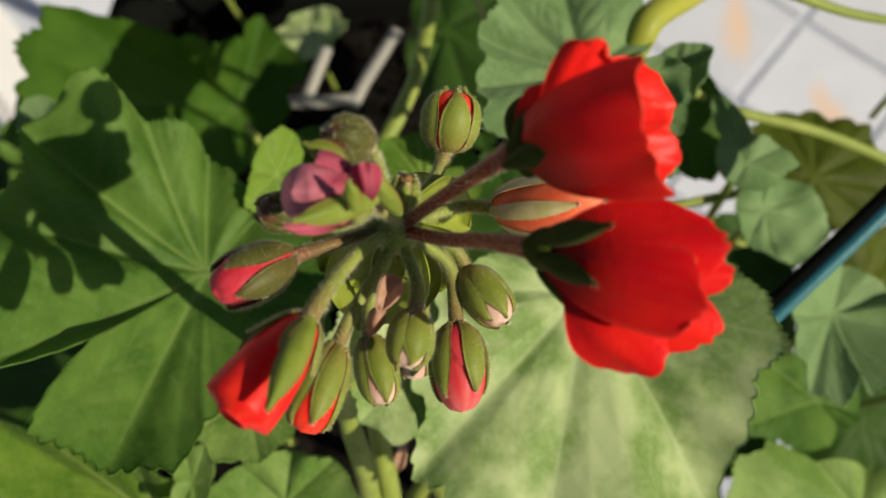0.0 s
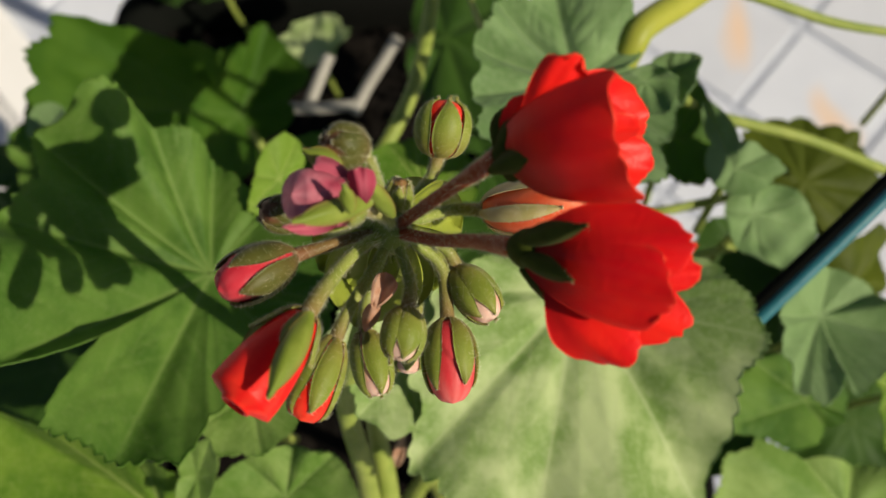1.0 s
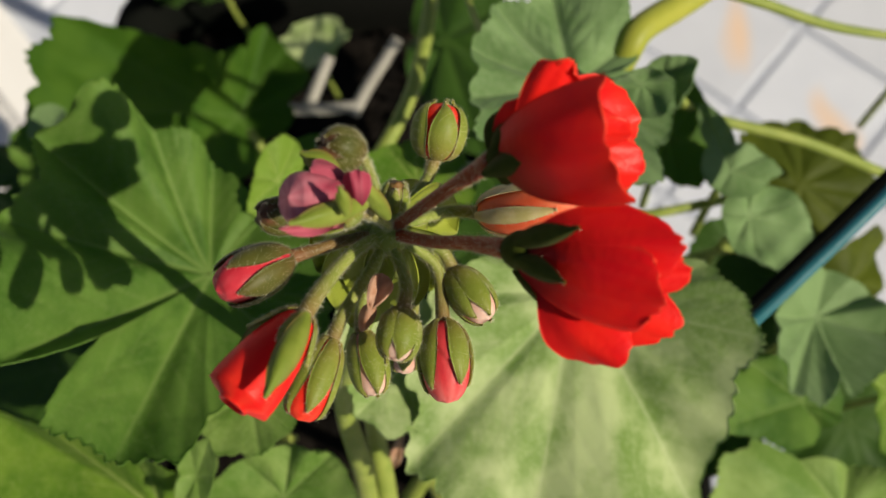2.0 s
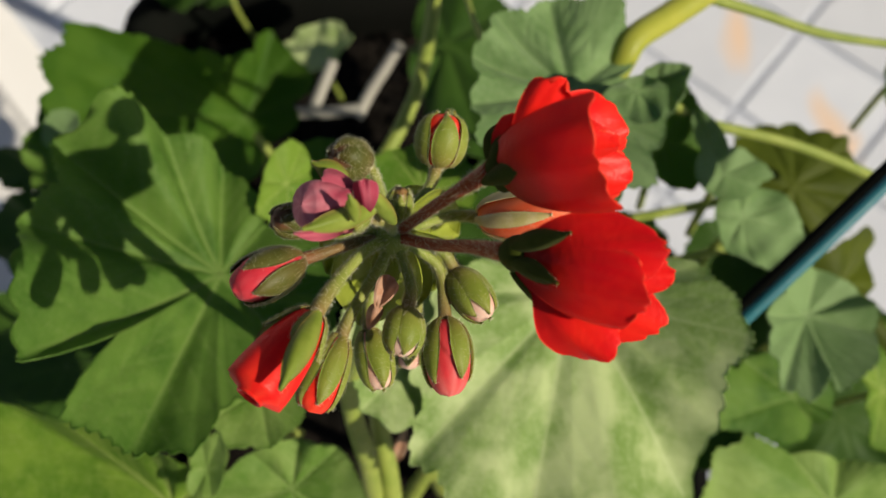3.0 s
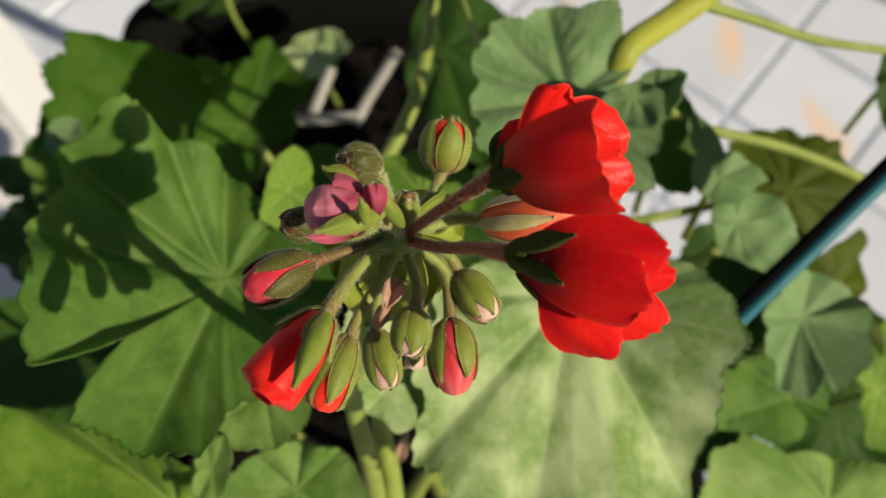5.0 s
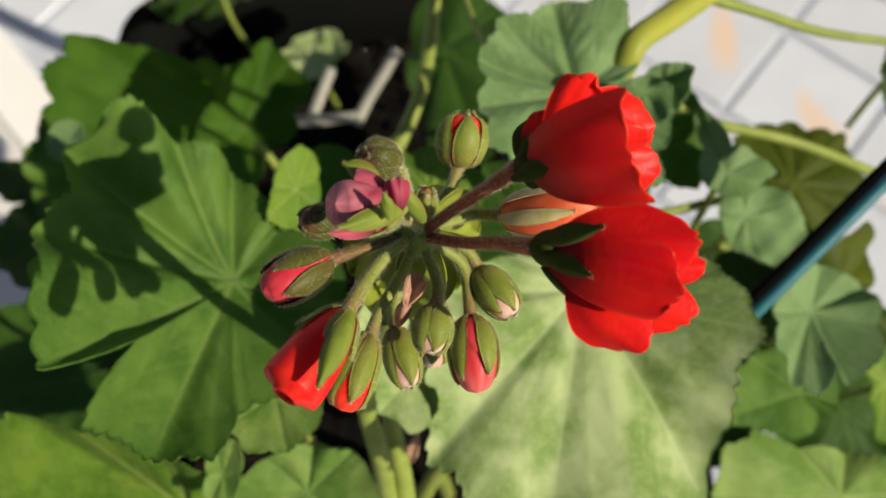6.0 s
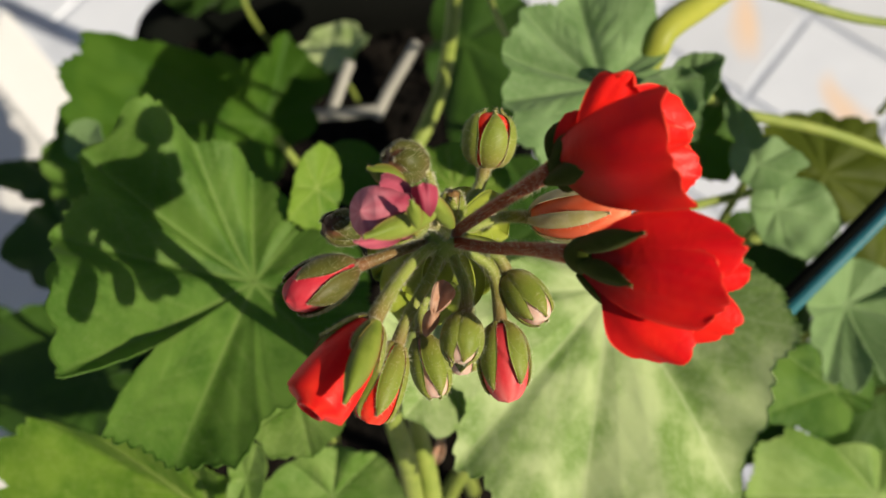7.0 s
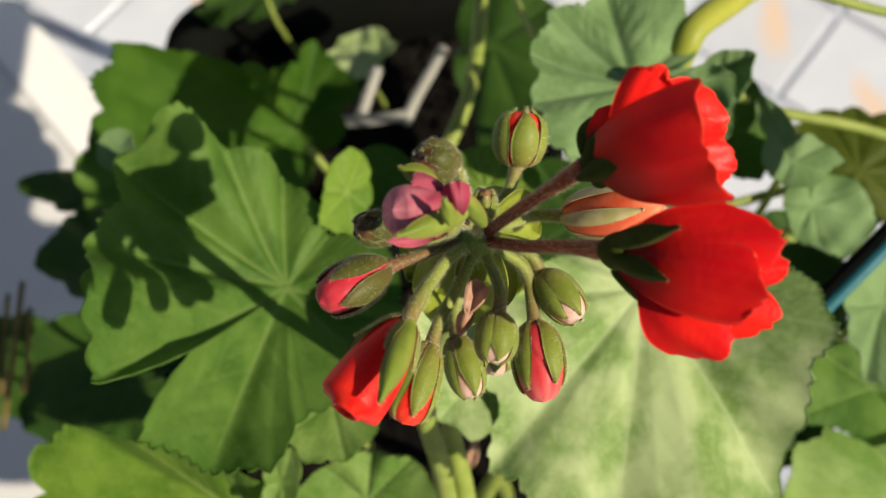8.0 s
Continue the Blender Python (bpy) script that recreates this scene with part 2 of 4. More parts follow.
def sheet(name, grid, thick, attr=None, closed=False, base_shade=None):
    """A closed blade of some thickness on a grid of points (n, m, 3); closed: the second way runs round."""
    n, m, _ = grid.shape
    du = np.gradient(grid, axis=0)
    if closed:
        dv = (np.roll(grid, -1, 1) - np.roll(grid, 1, 1)) / 2
    else:
        dv = np.gradient(grid, axis=1)
    nor = np.cross(du, dv)
    nor /= np.linalg.norm(nor, axis=2, keepdims=True) + 1e-15
    top, low = grid + nor * thick / 2, grid - nor * thick / 2
    verts = np.concatenate([top.reshape(-1, 3), low.reshape(-1, 3)])
    k = n * m
    idx = np.arange(k).reshape(n, m)
    if closed:
        a, b = idx[:-1], idx[1:]
        a2, b2 = np.roll(a, -1, 1), np.roll(b, -1, 1)
    else:
        a, b, a2, b2 = idx[:-1, :-1], idx[1:, :-1], idx[:-1, 1:], idx[1:, 1:]
    quads = np.stack([a, b, b2, a2], -1).reshape(-1, 4)
    faces = [quads, quads[:, ::-1] + k]
    if closed:
        rims = [idx[-1], idx[0][::-1]]
        rims = [np.append(r, r[0]) for r in rims]
    else:
        rims = [np.concatenate([idx[0, ::-1], idx[1:, 0], idx[-1, 1:], idx[-2::-1, -1]])]
    for loop in rims:
        faces.append(np.stack([loop[:-1], loop[1:], loop[1:] + k, loop[:-1] + k], -1))
    both = None if attr is None else np.concatenate([attr.ravel(), attr.ravel()])
    twice = None if base_shade is None else np.concatenate([base_shade.ravel(), base_shade.ravel()])
    me = from_arrays(name, verts, np.concatenate(faces), both, twice)
    # the narrow rim stays flat, so that the blade's shading runs out to its edge
    smooth = np.zeros(len(me.polygons), dtype=bool)
    smooth[:2 * len(quads)] = True
    me.polygons.foreach_set("use_smooth", smooth)
    me.update()
    return me, grid, nor


def smooth_line(points, steps=8):
    """Catmull-Rom through the points."""
    p = [vec(q) for q in points]
    p = [2 * p[0] - p[1]] + p + [2 * p[-1] - p[-2]]
    out = []
    for i in range(1, len(p) - 2):
        for s in np.arange(steps) / steps:
            a, b, c, d = p[i - 1], p[i], p[i + 1], p[i + 2]
            out.append(0.5 * (2 * b + (c - a) * s + (2 * a - 5 * b + 4 * c - d) * s ** 2 + (3 * b - a - 3 * c + d) * s ** 3))
    out.append(p[-2])
    return np.array(out)


def tube(name, points, radii, steps=8, sides=14, flush=None, rough=0.0):
    """A stalk through the points. Returns the mesh, its centre line and its radii."""
    line = smooth_line(points, steps)
    t = np.linspace(0, 1, len(line))
    r = np.interp(t, np.linspace(0, 1, len(radii)), radii)
    tang = np.gradient(line, axis=0)
    x = frame_along(tang[0])[0]
    rings = []
    for c, d, q in zip(line, tang, r):
        d = unit(d)
        x = unit(x - d * np.dot(d, x))
        y = np.cross(d, x)
        ang = np.linspace(0, 2 * np.pi, sides, endpoint=False)
        q = q * (1 + rough * np.sin(3 * ang + 40 * c[2]))[:, None]
        rings.append(c + q * (np.cos(ang)[:, None] * x + np.sin(ang)[:, None] * y))
    rings = np.array(rings)
    n = len(line)
    idx = np.arange(n * sides).reshape(n, sides)
    a, b = idx[:-1], idx[1:]
    faces = np.stack([a, np.roll(a, -1, 1), np.roll(b, -1, 1), b], -1).reshape(-1, 4).tolist()
    faces += [idx[0][::-1].tolist(), idx[-1].tolist()]
    attr = None if flush is None else np.repeat(np.interp(t, np.linspace(0, 1, len(flush)), flush), sides)
    return from_arrays(name, rings.reshape(-1, 3), faces, attr), line, r


def hairs(name, roots, ways, length, width, parent, rng):
    """Many fine tapered hairs in one mesh."""
    k = len(roots)
    if k == 0:
        return None
    ways = ways + rng.normal(0, 0.35, (k, 3))
    ways /= np.linalg.norm(ways, axis=1, keepdims=True)
    side = np.cross(ways, rng.normal(0, 1, (k, 3)))
    side /= np.linalg.norm(side, axis=1, keepdims=True) + 1e-12
    other = np.cross(ways, side)
    ln = (length * rng.uniform(0.5, 1.15, k))[:, None]
    base = [roots + width * side, roots - 0.5 * width * side + 0.87 * width * other, roots - 0.5 * width * side - 0.87 * width * other]
    tip = roots + ways * ln + 0.15 * ln * side
    verts = np.stack([*base, tip], 1).reshape(-1, 3)
    o = (np.arange(k) * 4)[:, None]
    faces = np.concatenate([o + np.array(f) for f in ((0, 1, 3), (1, 2, 3), (2, 0, 3))])
    ob = part(name, from_arrays(name, verts, faces), HAIR, parent)
    return tagged(ob, kind="stuff")


def hairs_on_tube(line, r, per_mm, rng):
    length = np.linalg.norm(np.diff(line, axis=0), axis=1).sum()
    k = int(length * 1000 * per_mm)
    s = rng.uniform(0, len(line) - 1.001, k)
    i = s.astype(int)
    f = (s - i)[:, None]
    c = line[i] * (1 - f) + line[i + 1] * f
    d = line[i + 1] - line[i]
    d /= np.linalg.norm(d, axis=1, keepdims=True)
    w = np.cross(d, rng.normal(0, 1, (k, 3)))
    w /= np.linalg.norm(w, axis=1, keepdims=True)
    rr = (r[i] * (1 - f[:, 0]) + r[i + 1] * f[:, 0])[:, None]
    return c + w * rr * 0.97, w


def hairs_on_grid(grid, nor, k, rng, outward=None):
    n, m, _ = grid.shape
    i, j = rng.integers(0, n, k), rng.integers(0, m, k)
    edge = rng.random(k) < 0.35
    j = np.where(edge, np.where(rng.random(k) < 0.5, 0, m - 1), j)
    p, w = grid[i, j], nor[i, j]
    if outward is not None:
        sign = np.sign(np.sum(w * (p - outward), axis=1))[:, None]
        w = w * np.where(sign == 0, 1, sign)
    return p, w


# ---- plant parts ----
VIEW_SIDE = (0.0, -0.57, 0.82)


def leaf(parent, centre, tip, side, material, cup=0.0, fold=0.0, bend=(0.0, 0.0), ruffle=0.05, lobes=7, depth=0.10, notch=0.6,
         spread=2.45, petiole=None, thick=0.0003, res=(44, 220), seed=1, flip=False, label="", twist=0.0, stalk=None, crinkle=0.008, power=2.2, back=0.12, wave=0.02, at_angles=None, split=None):
    """A round, lobed and scalloped leaf: centre is where its stalk meets the blade, tip and side lie on its margin."""
    rng = np.random.default_rng(seed)
    c, t, s = vec(centre), vec(tip), vec(side)
    ex = unit(t - c)
    ey = (s - c) - ex * np.dot(s - c, ex)
    a, b = np.linalg.norm(t - c), np.linalg.norm(ey)
    ey = unit(ey)
    ez = np.cross(ex, ey)
    if (ez[2] < 0) != flip:
        ez = -ez
    size = (a + b) / 2
    th = np.linspace(-np.pi, np.pi, res[1])
    heads = np.linspace(-spread, spread, lobes) + rng.normal(0, 0.04, lobes)
    if at_angles:
        heads = np.radians(at_angles)
        lobes = len(heads)
    k = np.argmin(np.abs(th[:, None] - heads[None]), axis=1)
    steps = np.diff(heads)
    before, after = np.append(steps[0], steps)[k], np.append(steps, steps[-1])[k]
    near = np.abs(th - heads[k]) / (np.where(th < heads[k], before, after) / 2)
    radius = 1 / np.sqrt((np.cos(th) / a) ** 2 + (np.sin(th) / b) ** 2)
    length = 1 + rng.normal(0, 0.05, lobes)
    radius *= np.interp(th, heads, length)
    radius *= 1 - depth * np.clip(near, 0, 1.15) ** power
    radius *= 1 - back * np.clip(-np.cos(th), 0, 1)
    if split:
        radius *= 1 - split[2] * np.exp(-((th - radians(split[0])) / split[1]) ** 2)
    radius *= 1 - notch * np.exp(-((np.abs(th) - np.pi) / 0.33) ** 2)
    radius *= 1 + 0.036 * (np.abs(np.sin(th * lobes * 2.6 + 0.9 * np.sin(3 * th + seed))) - 0.6) + 0.012 * np.sin(11 * th + seed)
    rho = np.linspace(0.0004, 1, res[0]) ** 0.85
    rr, tt = np.meshgrid(rho, th, indexing="ij")
    x, y = rr * radius * np.cos(tt), rr * radius * np.sin(tt)
    # veins: main ones to the lobes and their branches
    segs = []
    for h in heads:
        rad = np.interp(h, th, radius)
        segs.append((0.0, 0.0, 0.96 * rad * np.cos(h), 0.96 * rad * np.sin(h), 1.0))
        for k, q in enumerate((0.28, 0.46, 0.62, 0.78)):
            for sg in (-1, 1):
                px, py = q * rad * np.cos(h), q * rad * np.sin(h)
                an = h + sg * (0.62 + 0.1 * k) + rng.normal(0, 0.06)
                ln = rad * (0.42 - 0.30 * q) * (1.15 if k % 2 else 0.95)
                segs.append((px, py, px + ln * np.cos(an), py + ln * np.sin(an), 0.55))
    vein = np.zeros_like(x)
    furrow = np.zeros_like(x)
    for x0, y0, x1, y1, w in segs:
        dx, dy = x1 - x0, y1 - y0
        q = np.clip(((x - x0) * dx + (y - y0) * dy) / (dx * dx + dy * dy), 0, 1)
        d = np.hypot(x - x0 - q * dx, y - y0 - q * dy)
        wide = size * 0.015 * w * (1.15 - 0.75 * q)
        vein = np.maximum(vein, w * np.exp(-(d / wide) ** 2))
        furrow = np.maximum(furrow, w ** 2 * np.exp(-(d / (size * 0.05 * w)) ** 2))
    z = size * cup * rr ** 2 + bend[0] * x * x / a + bend[1] * y * y / b + fold * np.abs(y)
    z += twist * x * y / size
    z += ruffle * size * rr ** 2.2 * np.cos(np.pi * near)[None, :]
    z += 0.35 * ruffle * size * rr ** 4 * np.sin(2 * lobes * tt + seed)
    z += crinkle * size * (0.9 - furrow * 1.6) * np.minimum(1, rr * 4)
    grid = c + x[..., None] * ex + y[..., None] * ey + z[..., None] * ez
    for i in range(0, 3):
        ph = rng.uniform(0, 6, 3)
        k = rng.normal(0, 1, 3) * 85
        grid = grid + wave * size * rr[..., None] * ez * np.sin(grid @ k + ph[0])[..., None]
    me, _, _ = sheet("leaf", grid, thick, vein)
    ob = part("leaf", me, material, parent, label)
    if petiole is None:
        low = c - ez * 0.012
        petiole = [c - ez * 0.0004, low + vec((0, 0, -0.012)), low + vec((0.004, 0.006, -0.05))]
    me, line, r = tube("petiole", petiole, (0.0011, 0.0013), 6, 10)
    part("petiole", me, stalk or STALK, ob)
    return ob


def lobed_leaf(parent, centre, normal, lobes, material, pleat=0.05, seed=1, wave=0.02, teeth=0.034, thick=0.0003, res=(48, 420), label="", stalk=None, crinkle=0.010):
    """A scalloped leaf whose lobes are named one by one: bearing in degrees, reach and rise of its head in millimetres, and the depth of the cut before the next."""
    rng = np.random.default_rng(seed)
    c, ez = vec(centre), unit(vec(normal))
    ex = unit(vec((1.0, 0.0, 0.0)) - ez * ez[0])
    ey = np.cross(ez, ex)
    rows = np.array(lobes, dtype=float)
    heads, reach, rise, cut = np.radians(rows[:, 0]), rows[:, 1] / 1000, rows[:, 2] / 1000, rows[:, 3]
    size = float(reach.mean())
    turn = 2 * np.pi
    heads3 = np.concatenate([heads - turn, heads, heads + turn])
    th = np.linspace(-np.pi, np.pi, res[1], endpoint=False)
    k = np.clip(np.searchsorted(heads3, th, side="right") - 1, 0, len(heads3) - 2)
    u = (th - heads3[k]) / (heads3[k + 1] - heads3[k])
    n = len(heads)
    swing = u * u * (3 - 2 * u)
    radius = reach[k % n] * (1 - u) + reach[(k + 1) % n] * u
    radius *= 1 - cut[k % n] * (1 - np.abs(2 * u - 1)) ** 1.5
    lift = rise[k % n] * (1 - swing) + rise[(k + 1) % n] * swing
    smooth_edge = radius.copy()
    # rounded teeth of even length along the margin
    px, py = radius * np.cos(th), radius * np.sin(th)
    run = np.concatenate([[0], np.cumsum(np.hypot(np.diff(px), np.diff(py)))])
    tooth = size * 0.165 * (1 + 0.25 * np.sin(3 * th + seed))
    radius *= 1 + teeth * (np.abs(np.sin(np.pi * run / tooth)) - 0.6) + 0.010 * np.sin(9 * th + seed)
    rho = np.linspace(0.0004, 1, res[0]) ** 0.85
    rr, tt = np.meshgrid(rho, th, indexing="ij")
    x, y = rr * radius * np.cos(tt), rr * radius * np.sin(tt)
    main = [0]
    for i in range(1, n):
        if heads[i] - heads[main[-1]] > 0.50 and heads[0] + turn - heads[i] > 0.35:
            main.append(i)
    ribs = heads[main]
    ribs3 = np.concatenate([ribs - turn, ribs, ribs + turn])
    j = np.clip(np.searchsorted(ribs3, th, side="right") - 1, 0, len(ribs3) - 2)
    v = (th - ribs3[j]) / (ribs3[j + 1] - ribs3[j])
    swell = rng.uniform(0.3, 1.5, len(ribs))[j % len(ribs)]
    segs = []
    for h, r in zip(ribs, reach[main]):
        segs.append((0.0, 0.0, 0.96 * r * np.cos(h), 0.96 * r * np.sin(h), 1.0))
        for q in (0.30, 0.45, 0.60, 0.76):
            for sg in (-1, 1):
                sx, sy = q * r * np.cos(h), q * r * np.sin(h)
                an = h + sg * (0.60 + 0.15 * q) + rng.normal(0, 0.08)
                ln = r * (0.46 - 0.34 * q) * rng.uniform(0.85, 1.15)
                segs.append((sx, sy, sx + ln * np.cos(an), sy + ln * np.sin(an), 0.5))
    out = rr * radius / smooth_edge
    vein, furrow = np.zeros_like(x), np.zeros_like(x)
    for x0, y0, x1, y1, w in segs:
        dx, dy = x1 - x0, y1 - y0
        q = np.clip(((x - x0) * dx + (y - y0) * dy) / (dx * dx + dy * dy), 0, 1)
        d = np.hypot(x - x0 - q * dx, y - y0 - q * dy)
        vein = np.maximum(vein, w * np.exp(-(d / (size * 0.014 * w * (1.2 - 0.8 * q))) ** 2))
        furrow = np.maximum(furrow, w ** 2 * np.exp(-(d / (size * 0.060 * w)) ** 2))
    z = lift * out ** 1.6
    z = z + pleat * size * out ** 1.3 * (swell * np.sin(np.pi * v) ** 1.6)[None, :]
    z += 0.004 * size * rr ** 6 * np.sin(turn * run / tooth / 2)[None, :]
    z += crinkle * size * (0.9 - furrow * 1.7) * np.minimum(1, rr * 4)
    for i in range(5):
        a, b, ph = rng.normal(0, 1.5 + i) / size, rng.normal(0, 1.5 + i) / size, rng.uniform(0, 6)
        z += wave * size * out / (1 + 0.5 * i) * np.sin(a * x + b * y + ph)
    grid = c + x[..., None] * ex + y[..., None] * ey + z[..., None] * ez
    me, _, _ = sheet("leaf", grid, thick, vein, closed=True)
    ob = part("leaf", me, material, parent, label)
    low = c - ez * 0.012
    me, line, r = tube("petiole", [c - ez * 0.0004, low + vec((0, 0, -0.012)), low + vec((0.004, 0.006, -0.05))], (0.0011, 0.0013), 6, 10)
    part("petiole", me, stalk or STALK, ob)
    return ob


def stalk_hairs(parent, line, r, rng, per_mm=60.0, length=0.00066):
    roots, ways = hairs_on_tube(line, r, per_mm, rng)
    hairs("stalk_hairs", roots, ways, length, 0.000017, parent, rng)


def sepal_ring(parent, base, fr, length, profile, count, spin, cover, reach, flare, material, rng, hair=360, flush=0.5):
    """Pointed sepals that hug a body of that profile along the axis."""
    roots, ways = [], []
    for k in range(count):
        az0 = spin + 2 * np.pi * k / count + rng.normal(0, 0.06)
        rc = reach * rng.uniform(0.92, 1.06)
        s = np.linspace(0.0, 1.0, 22)
        t = np.linspace(-1, 1, 13)
        ss, tt = np.meshgrid(s, t, indexing="ij")
        half = cover * (2 * np.pi / count / 2) * (0.74 + 0.86 * ss) * np.clip(1 - ss ** 2.0, 0, 1) ** 0.85
        rad = profile(np.clip(ss * rc, 0, 1)) * length
        rad = np.maximum(rad, 0.0009) * 1.05 + 0.00018 + flare * length * ss ** 3 + 0.0003 * (1 - tt ** 2)
        az = az0 + tt * half
        z = ss * rc * length
        grid = base + (rad * np.cos(az))[..., None] * fr[0] + (rad * np.sin(az))[..., None] * fr[1] + z[..., None] * fr[2]
        tint = np.clip(flush * (1 - ss) ** 3 + 0.3 * ss ** 6, 0, 1)
        me, g, nor = sheet("sepal", grid, 0.00030, tint)
        part("sepal", me, material, parent)
        p, w = hairs_on_grid(g, nor, hair, rng, base + 0.4 * length * fr[2])
        roots.append(p)
        ways.append(w)
    hairs("bud_hairs", np.concatenate(roots), np.concatenate(ways), 0.00070, 0.000016, parent, rng)


def bud(parent, base, tip, width, stalk, spin=0.0, cover=1.0, reach=0.9, flare=0.0, core=CORAL, sepals=SEPAL, stem=STALK, seed=1,
        power=(0.5, 0.5), thick=(0.00075, 0.00085), count=5, label="", twist=0.8, name="flower_bud", hole=0.0, petals=()):
    """A closed or bursting bud: rolled petals, sepals, its stalk and hairs."""
    rng = np.random.default_rng(seed)
    b, t = vec(base), vec(tip)
    length = np.linalg.norm(t - b)
    fr = frame_along(t - b, VIEW_SIDE)
    p, q = power
    peak = (p / (p + q)) ** p * (q / (p + q)) ** q

    def profile(s):
        return width / 2 / length * np.clip(s, 0, 1) ** p * np.clip(1 - s, 0, 1) ** q / peak

    s = np.linspace(0.0, 1, 30) ** 0.9
    th = np.linspace(0, 2 * np.pi, 48, endpoint=False)
    ss, tt = np.meshgrid(s, th, indexing="ij")
    wrap = (tt / (2 * np.pi) * 2 + ss * twist + spin) % 1.0
    rad = profile(ss) * length * (0.90 + 0.10 * wrap) + 0.00012
    if hole:
        inner = np.linspace(0, 1, 10)[:, None]
        rad[-10:] = hole * width * (1 - 0.55 * inner) * (0.94 + 0.06 * wrap[-10:])
        ss = ss.copy()
        ss[-10:] = ss[-10:-9] + 0.05 * np.sin(inner * np.pi) - 0.16 * inner ** 2
    grid = b + (rad * np.cos(tt))[..., None] * fr[0] + (rad * np.sin(tt))[..., None] * fr[1] + (ss * length)[..., None] * fr[2]
    streak = np.clip(0.5 + 0.5 * np.sin(tt * 9 + 5 * ss), 0, 1) * 0.5 * ss + 0.8 * np.clip((ss - 0.75) * 3, 0, 1)
    me, _, _ = sheet(name, grid, 0.0002, streak, closed=True)
    ob = part(name, me, core, parent, label)
    for k, (start, end, half, shape) in enumerate(petals):
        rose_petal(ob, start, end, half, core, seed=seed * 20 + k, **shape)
    sepal_ring(ob, b, fr, length, profile, count, spin, cover, reach, flare, sepals, rng)
    me, line, r = tube("pedicel", [*stalk, b + 0.05 * (t - b)], (thick[0], thick[0], thick[1], thick[1] * 1.25), 8, 12, (0.0, 0.0, 0.2, 0.9))
    part("pedicel", me, stem, ob)
    stalk_hairs(ob, line, r, rng)
    return ob


def rose_petal(parent, base, tip, half, material=RED, knee=0.82, grow=0.85, end=0.70, edge=0.26, bow=0.35, arch=0.06, curl=0.0, roll=0.0, seed=1):
    """A broad smooth petal from base to tip; bow rounds it across, arch along, curl bends its end, roll turns it about its length."""
    rng = np.random.default_rng(seed)
    b, t = vec(base), vec(tip)
    length = np.linalg.norm(t - b)
    fr = frame_along(t - b, VIEW_SIDE)
    n = math.cos(radians(roll)) * fr[0] + math.sin(radians(roll)) * fr[1]
    e = np.cross(fr[2], n)
    s = 1 - (1 - np.linspace(0.0, 1.0, 44)) ** 1.8
    ss, tt = np.meshgrid(s, np.linspace(-1, 1, 41), indexing="ij")
    q = np.clip((ss - knee) / (1.0005 - knee), 0, 1)
    wide = np.where(ss < knee, np.sin(np.clip(ss / knee, 1e-4, 1) * np.pi / 2) ** grow, end + (1 - end) * np.clip(1 - q ** 2.6, 0, 1) ** 0.42)
    side = half * np.maximum(wide, 0.05) * tt
    ph = rng.uniform(0, 6, 5)
    along = length * ss * (1 - edge * tt ** 2) + 0.012 * length * ss ** 6 * np.sin(5 * tt + ph[0]) + 0.014 * length * ss ** 9 * np.sin(13 * tt + 2 * np.sin(5 * tt + ph[2]) + ph[1])
    off = -bow * side ** 2 / half + arch * length * np.sin(np.pi * ss ** 0.8) + curl * length * ss ** 4
    off = off + 0.00022 * ss * np.sin(3.4 * tt + 3 * ss + ph[1]) + 0.00012 * ss * np.sin(9 * tt + 2.5 * ss + ph[2]) + 0.0003 * ss ** 6 * np.sin(5 * tt + ph[3])
    grid = b + along[..., None] * fr[2] + side[..., None] * e + off[..., None] * n
    streak = 0.10 * (0.5 + 0.5 * np.sin(tt * 19 + 1.5 * np.sin(ss * 4) + ph[4])) * ss + 0.8 * np.clip(np.abs(tt) - 0.93, 0, 1) * 12 * ss + 0.8 * np.clip(ss - 0.985, 0, 1) * 60
    # painted base shade fades out at about 0.6 of the length
    me, _, _ = sheet("petal", grid, 0.00020, np.clip(streak, 0, 1), base_shade=np.clip(1.1 - ss / 0.54, 0, 1))
    return part("petal", me, material, parent)


def flower(parent, base, mouth, stalk, petals, sepals, seed, stem=STALK_RED, label=""):
    """A half-open flower: calyx cup, petals rolled over one another, pointed sepals, stalk and hairs."""
    rng = np.random.default_rng(seed)
    b, m = vec(base), vec(mouth)
    fr = frame_along(m - b, VIEW_SIDE)
    s = np.linspace(0, 1, 12)
    th = np.linspace(0, 2 * np.pi, 24, endpoint=False)
    ss, tt = np.meshgrid(s, th, indexing="ij")
    rad = 0.0010 + 0.0032 * ss ** 0.8 * np.sqrt(np.clip(1.02 - ss, 0, 1))
    grid = b + (rad * np.cos(tt))[..., None] * fr[0] + (rad * np.sin(tt))[..., None] * fr[1] + (ss * 0.0042)[..., None] * fr[2]
    me, _, _ = sheet("flower", grid, 0.0002, closed=True)
    ob = part("flower", me, SEPAL_SHADED, parent, label)
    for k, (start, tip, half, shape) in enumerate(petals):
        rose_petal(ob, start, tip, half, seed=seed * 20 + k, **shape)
    for k, (start, tip, width, arch) in enumerate(sepals):
        blade("sepal", ob, start, tip, width, SEPAL_SHADED, -0.45, arch, 0.00030, 90, seed * 20 + k, pointed=1.5)
    me, line, r = tube("pedicel", [*stalk, b + 0.0006 * fr[2]], (0.00085, 0.00085, 0.0009, 0.0013), 8, 12)
    part("pedicel", me, stem, ob)
    stalk_hairs(ob, line, r, rng, 60.0, 0.00075)
    return ob


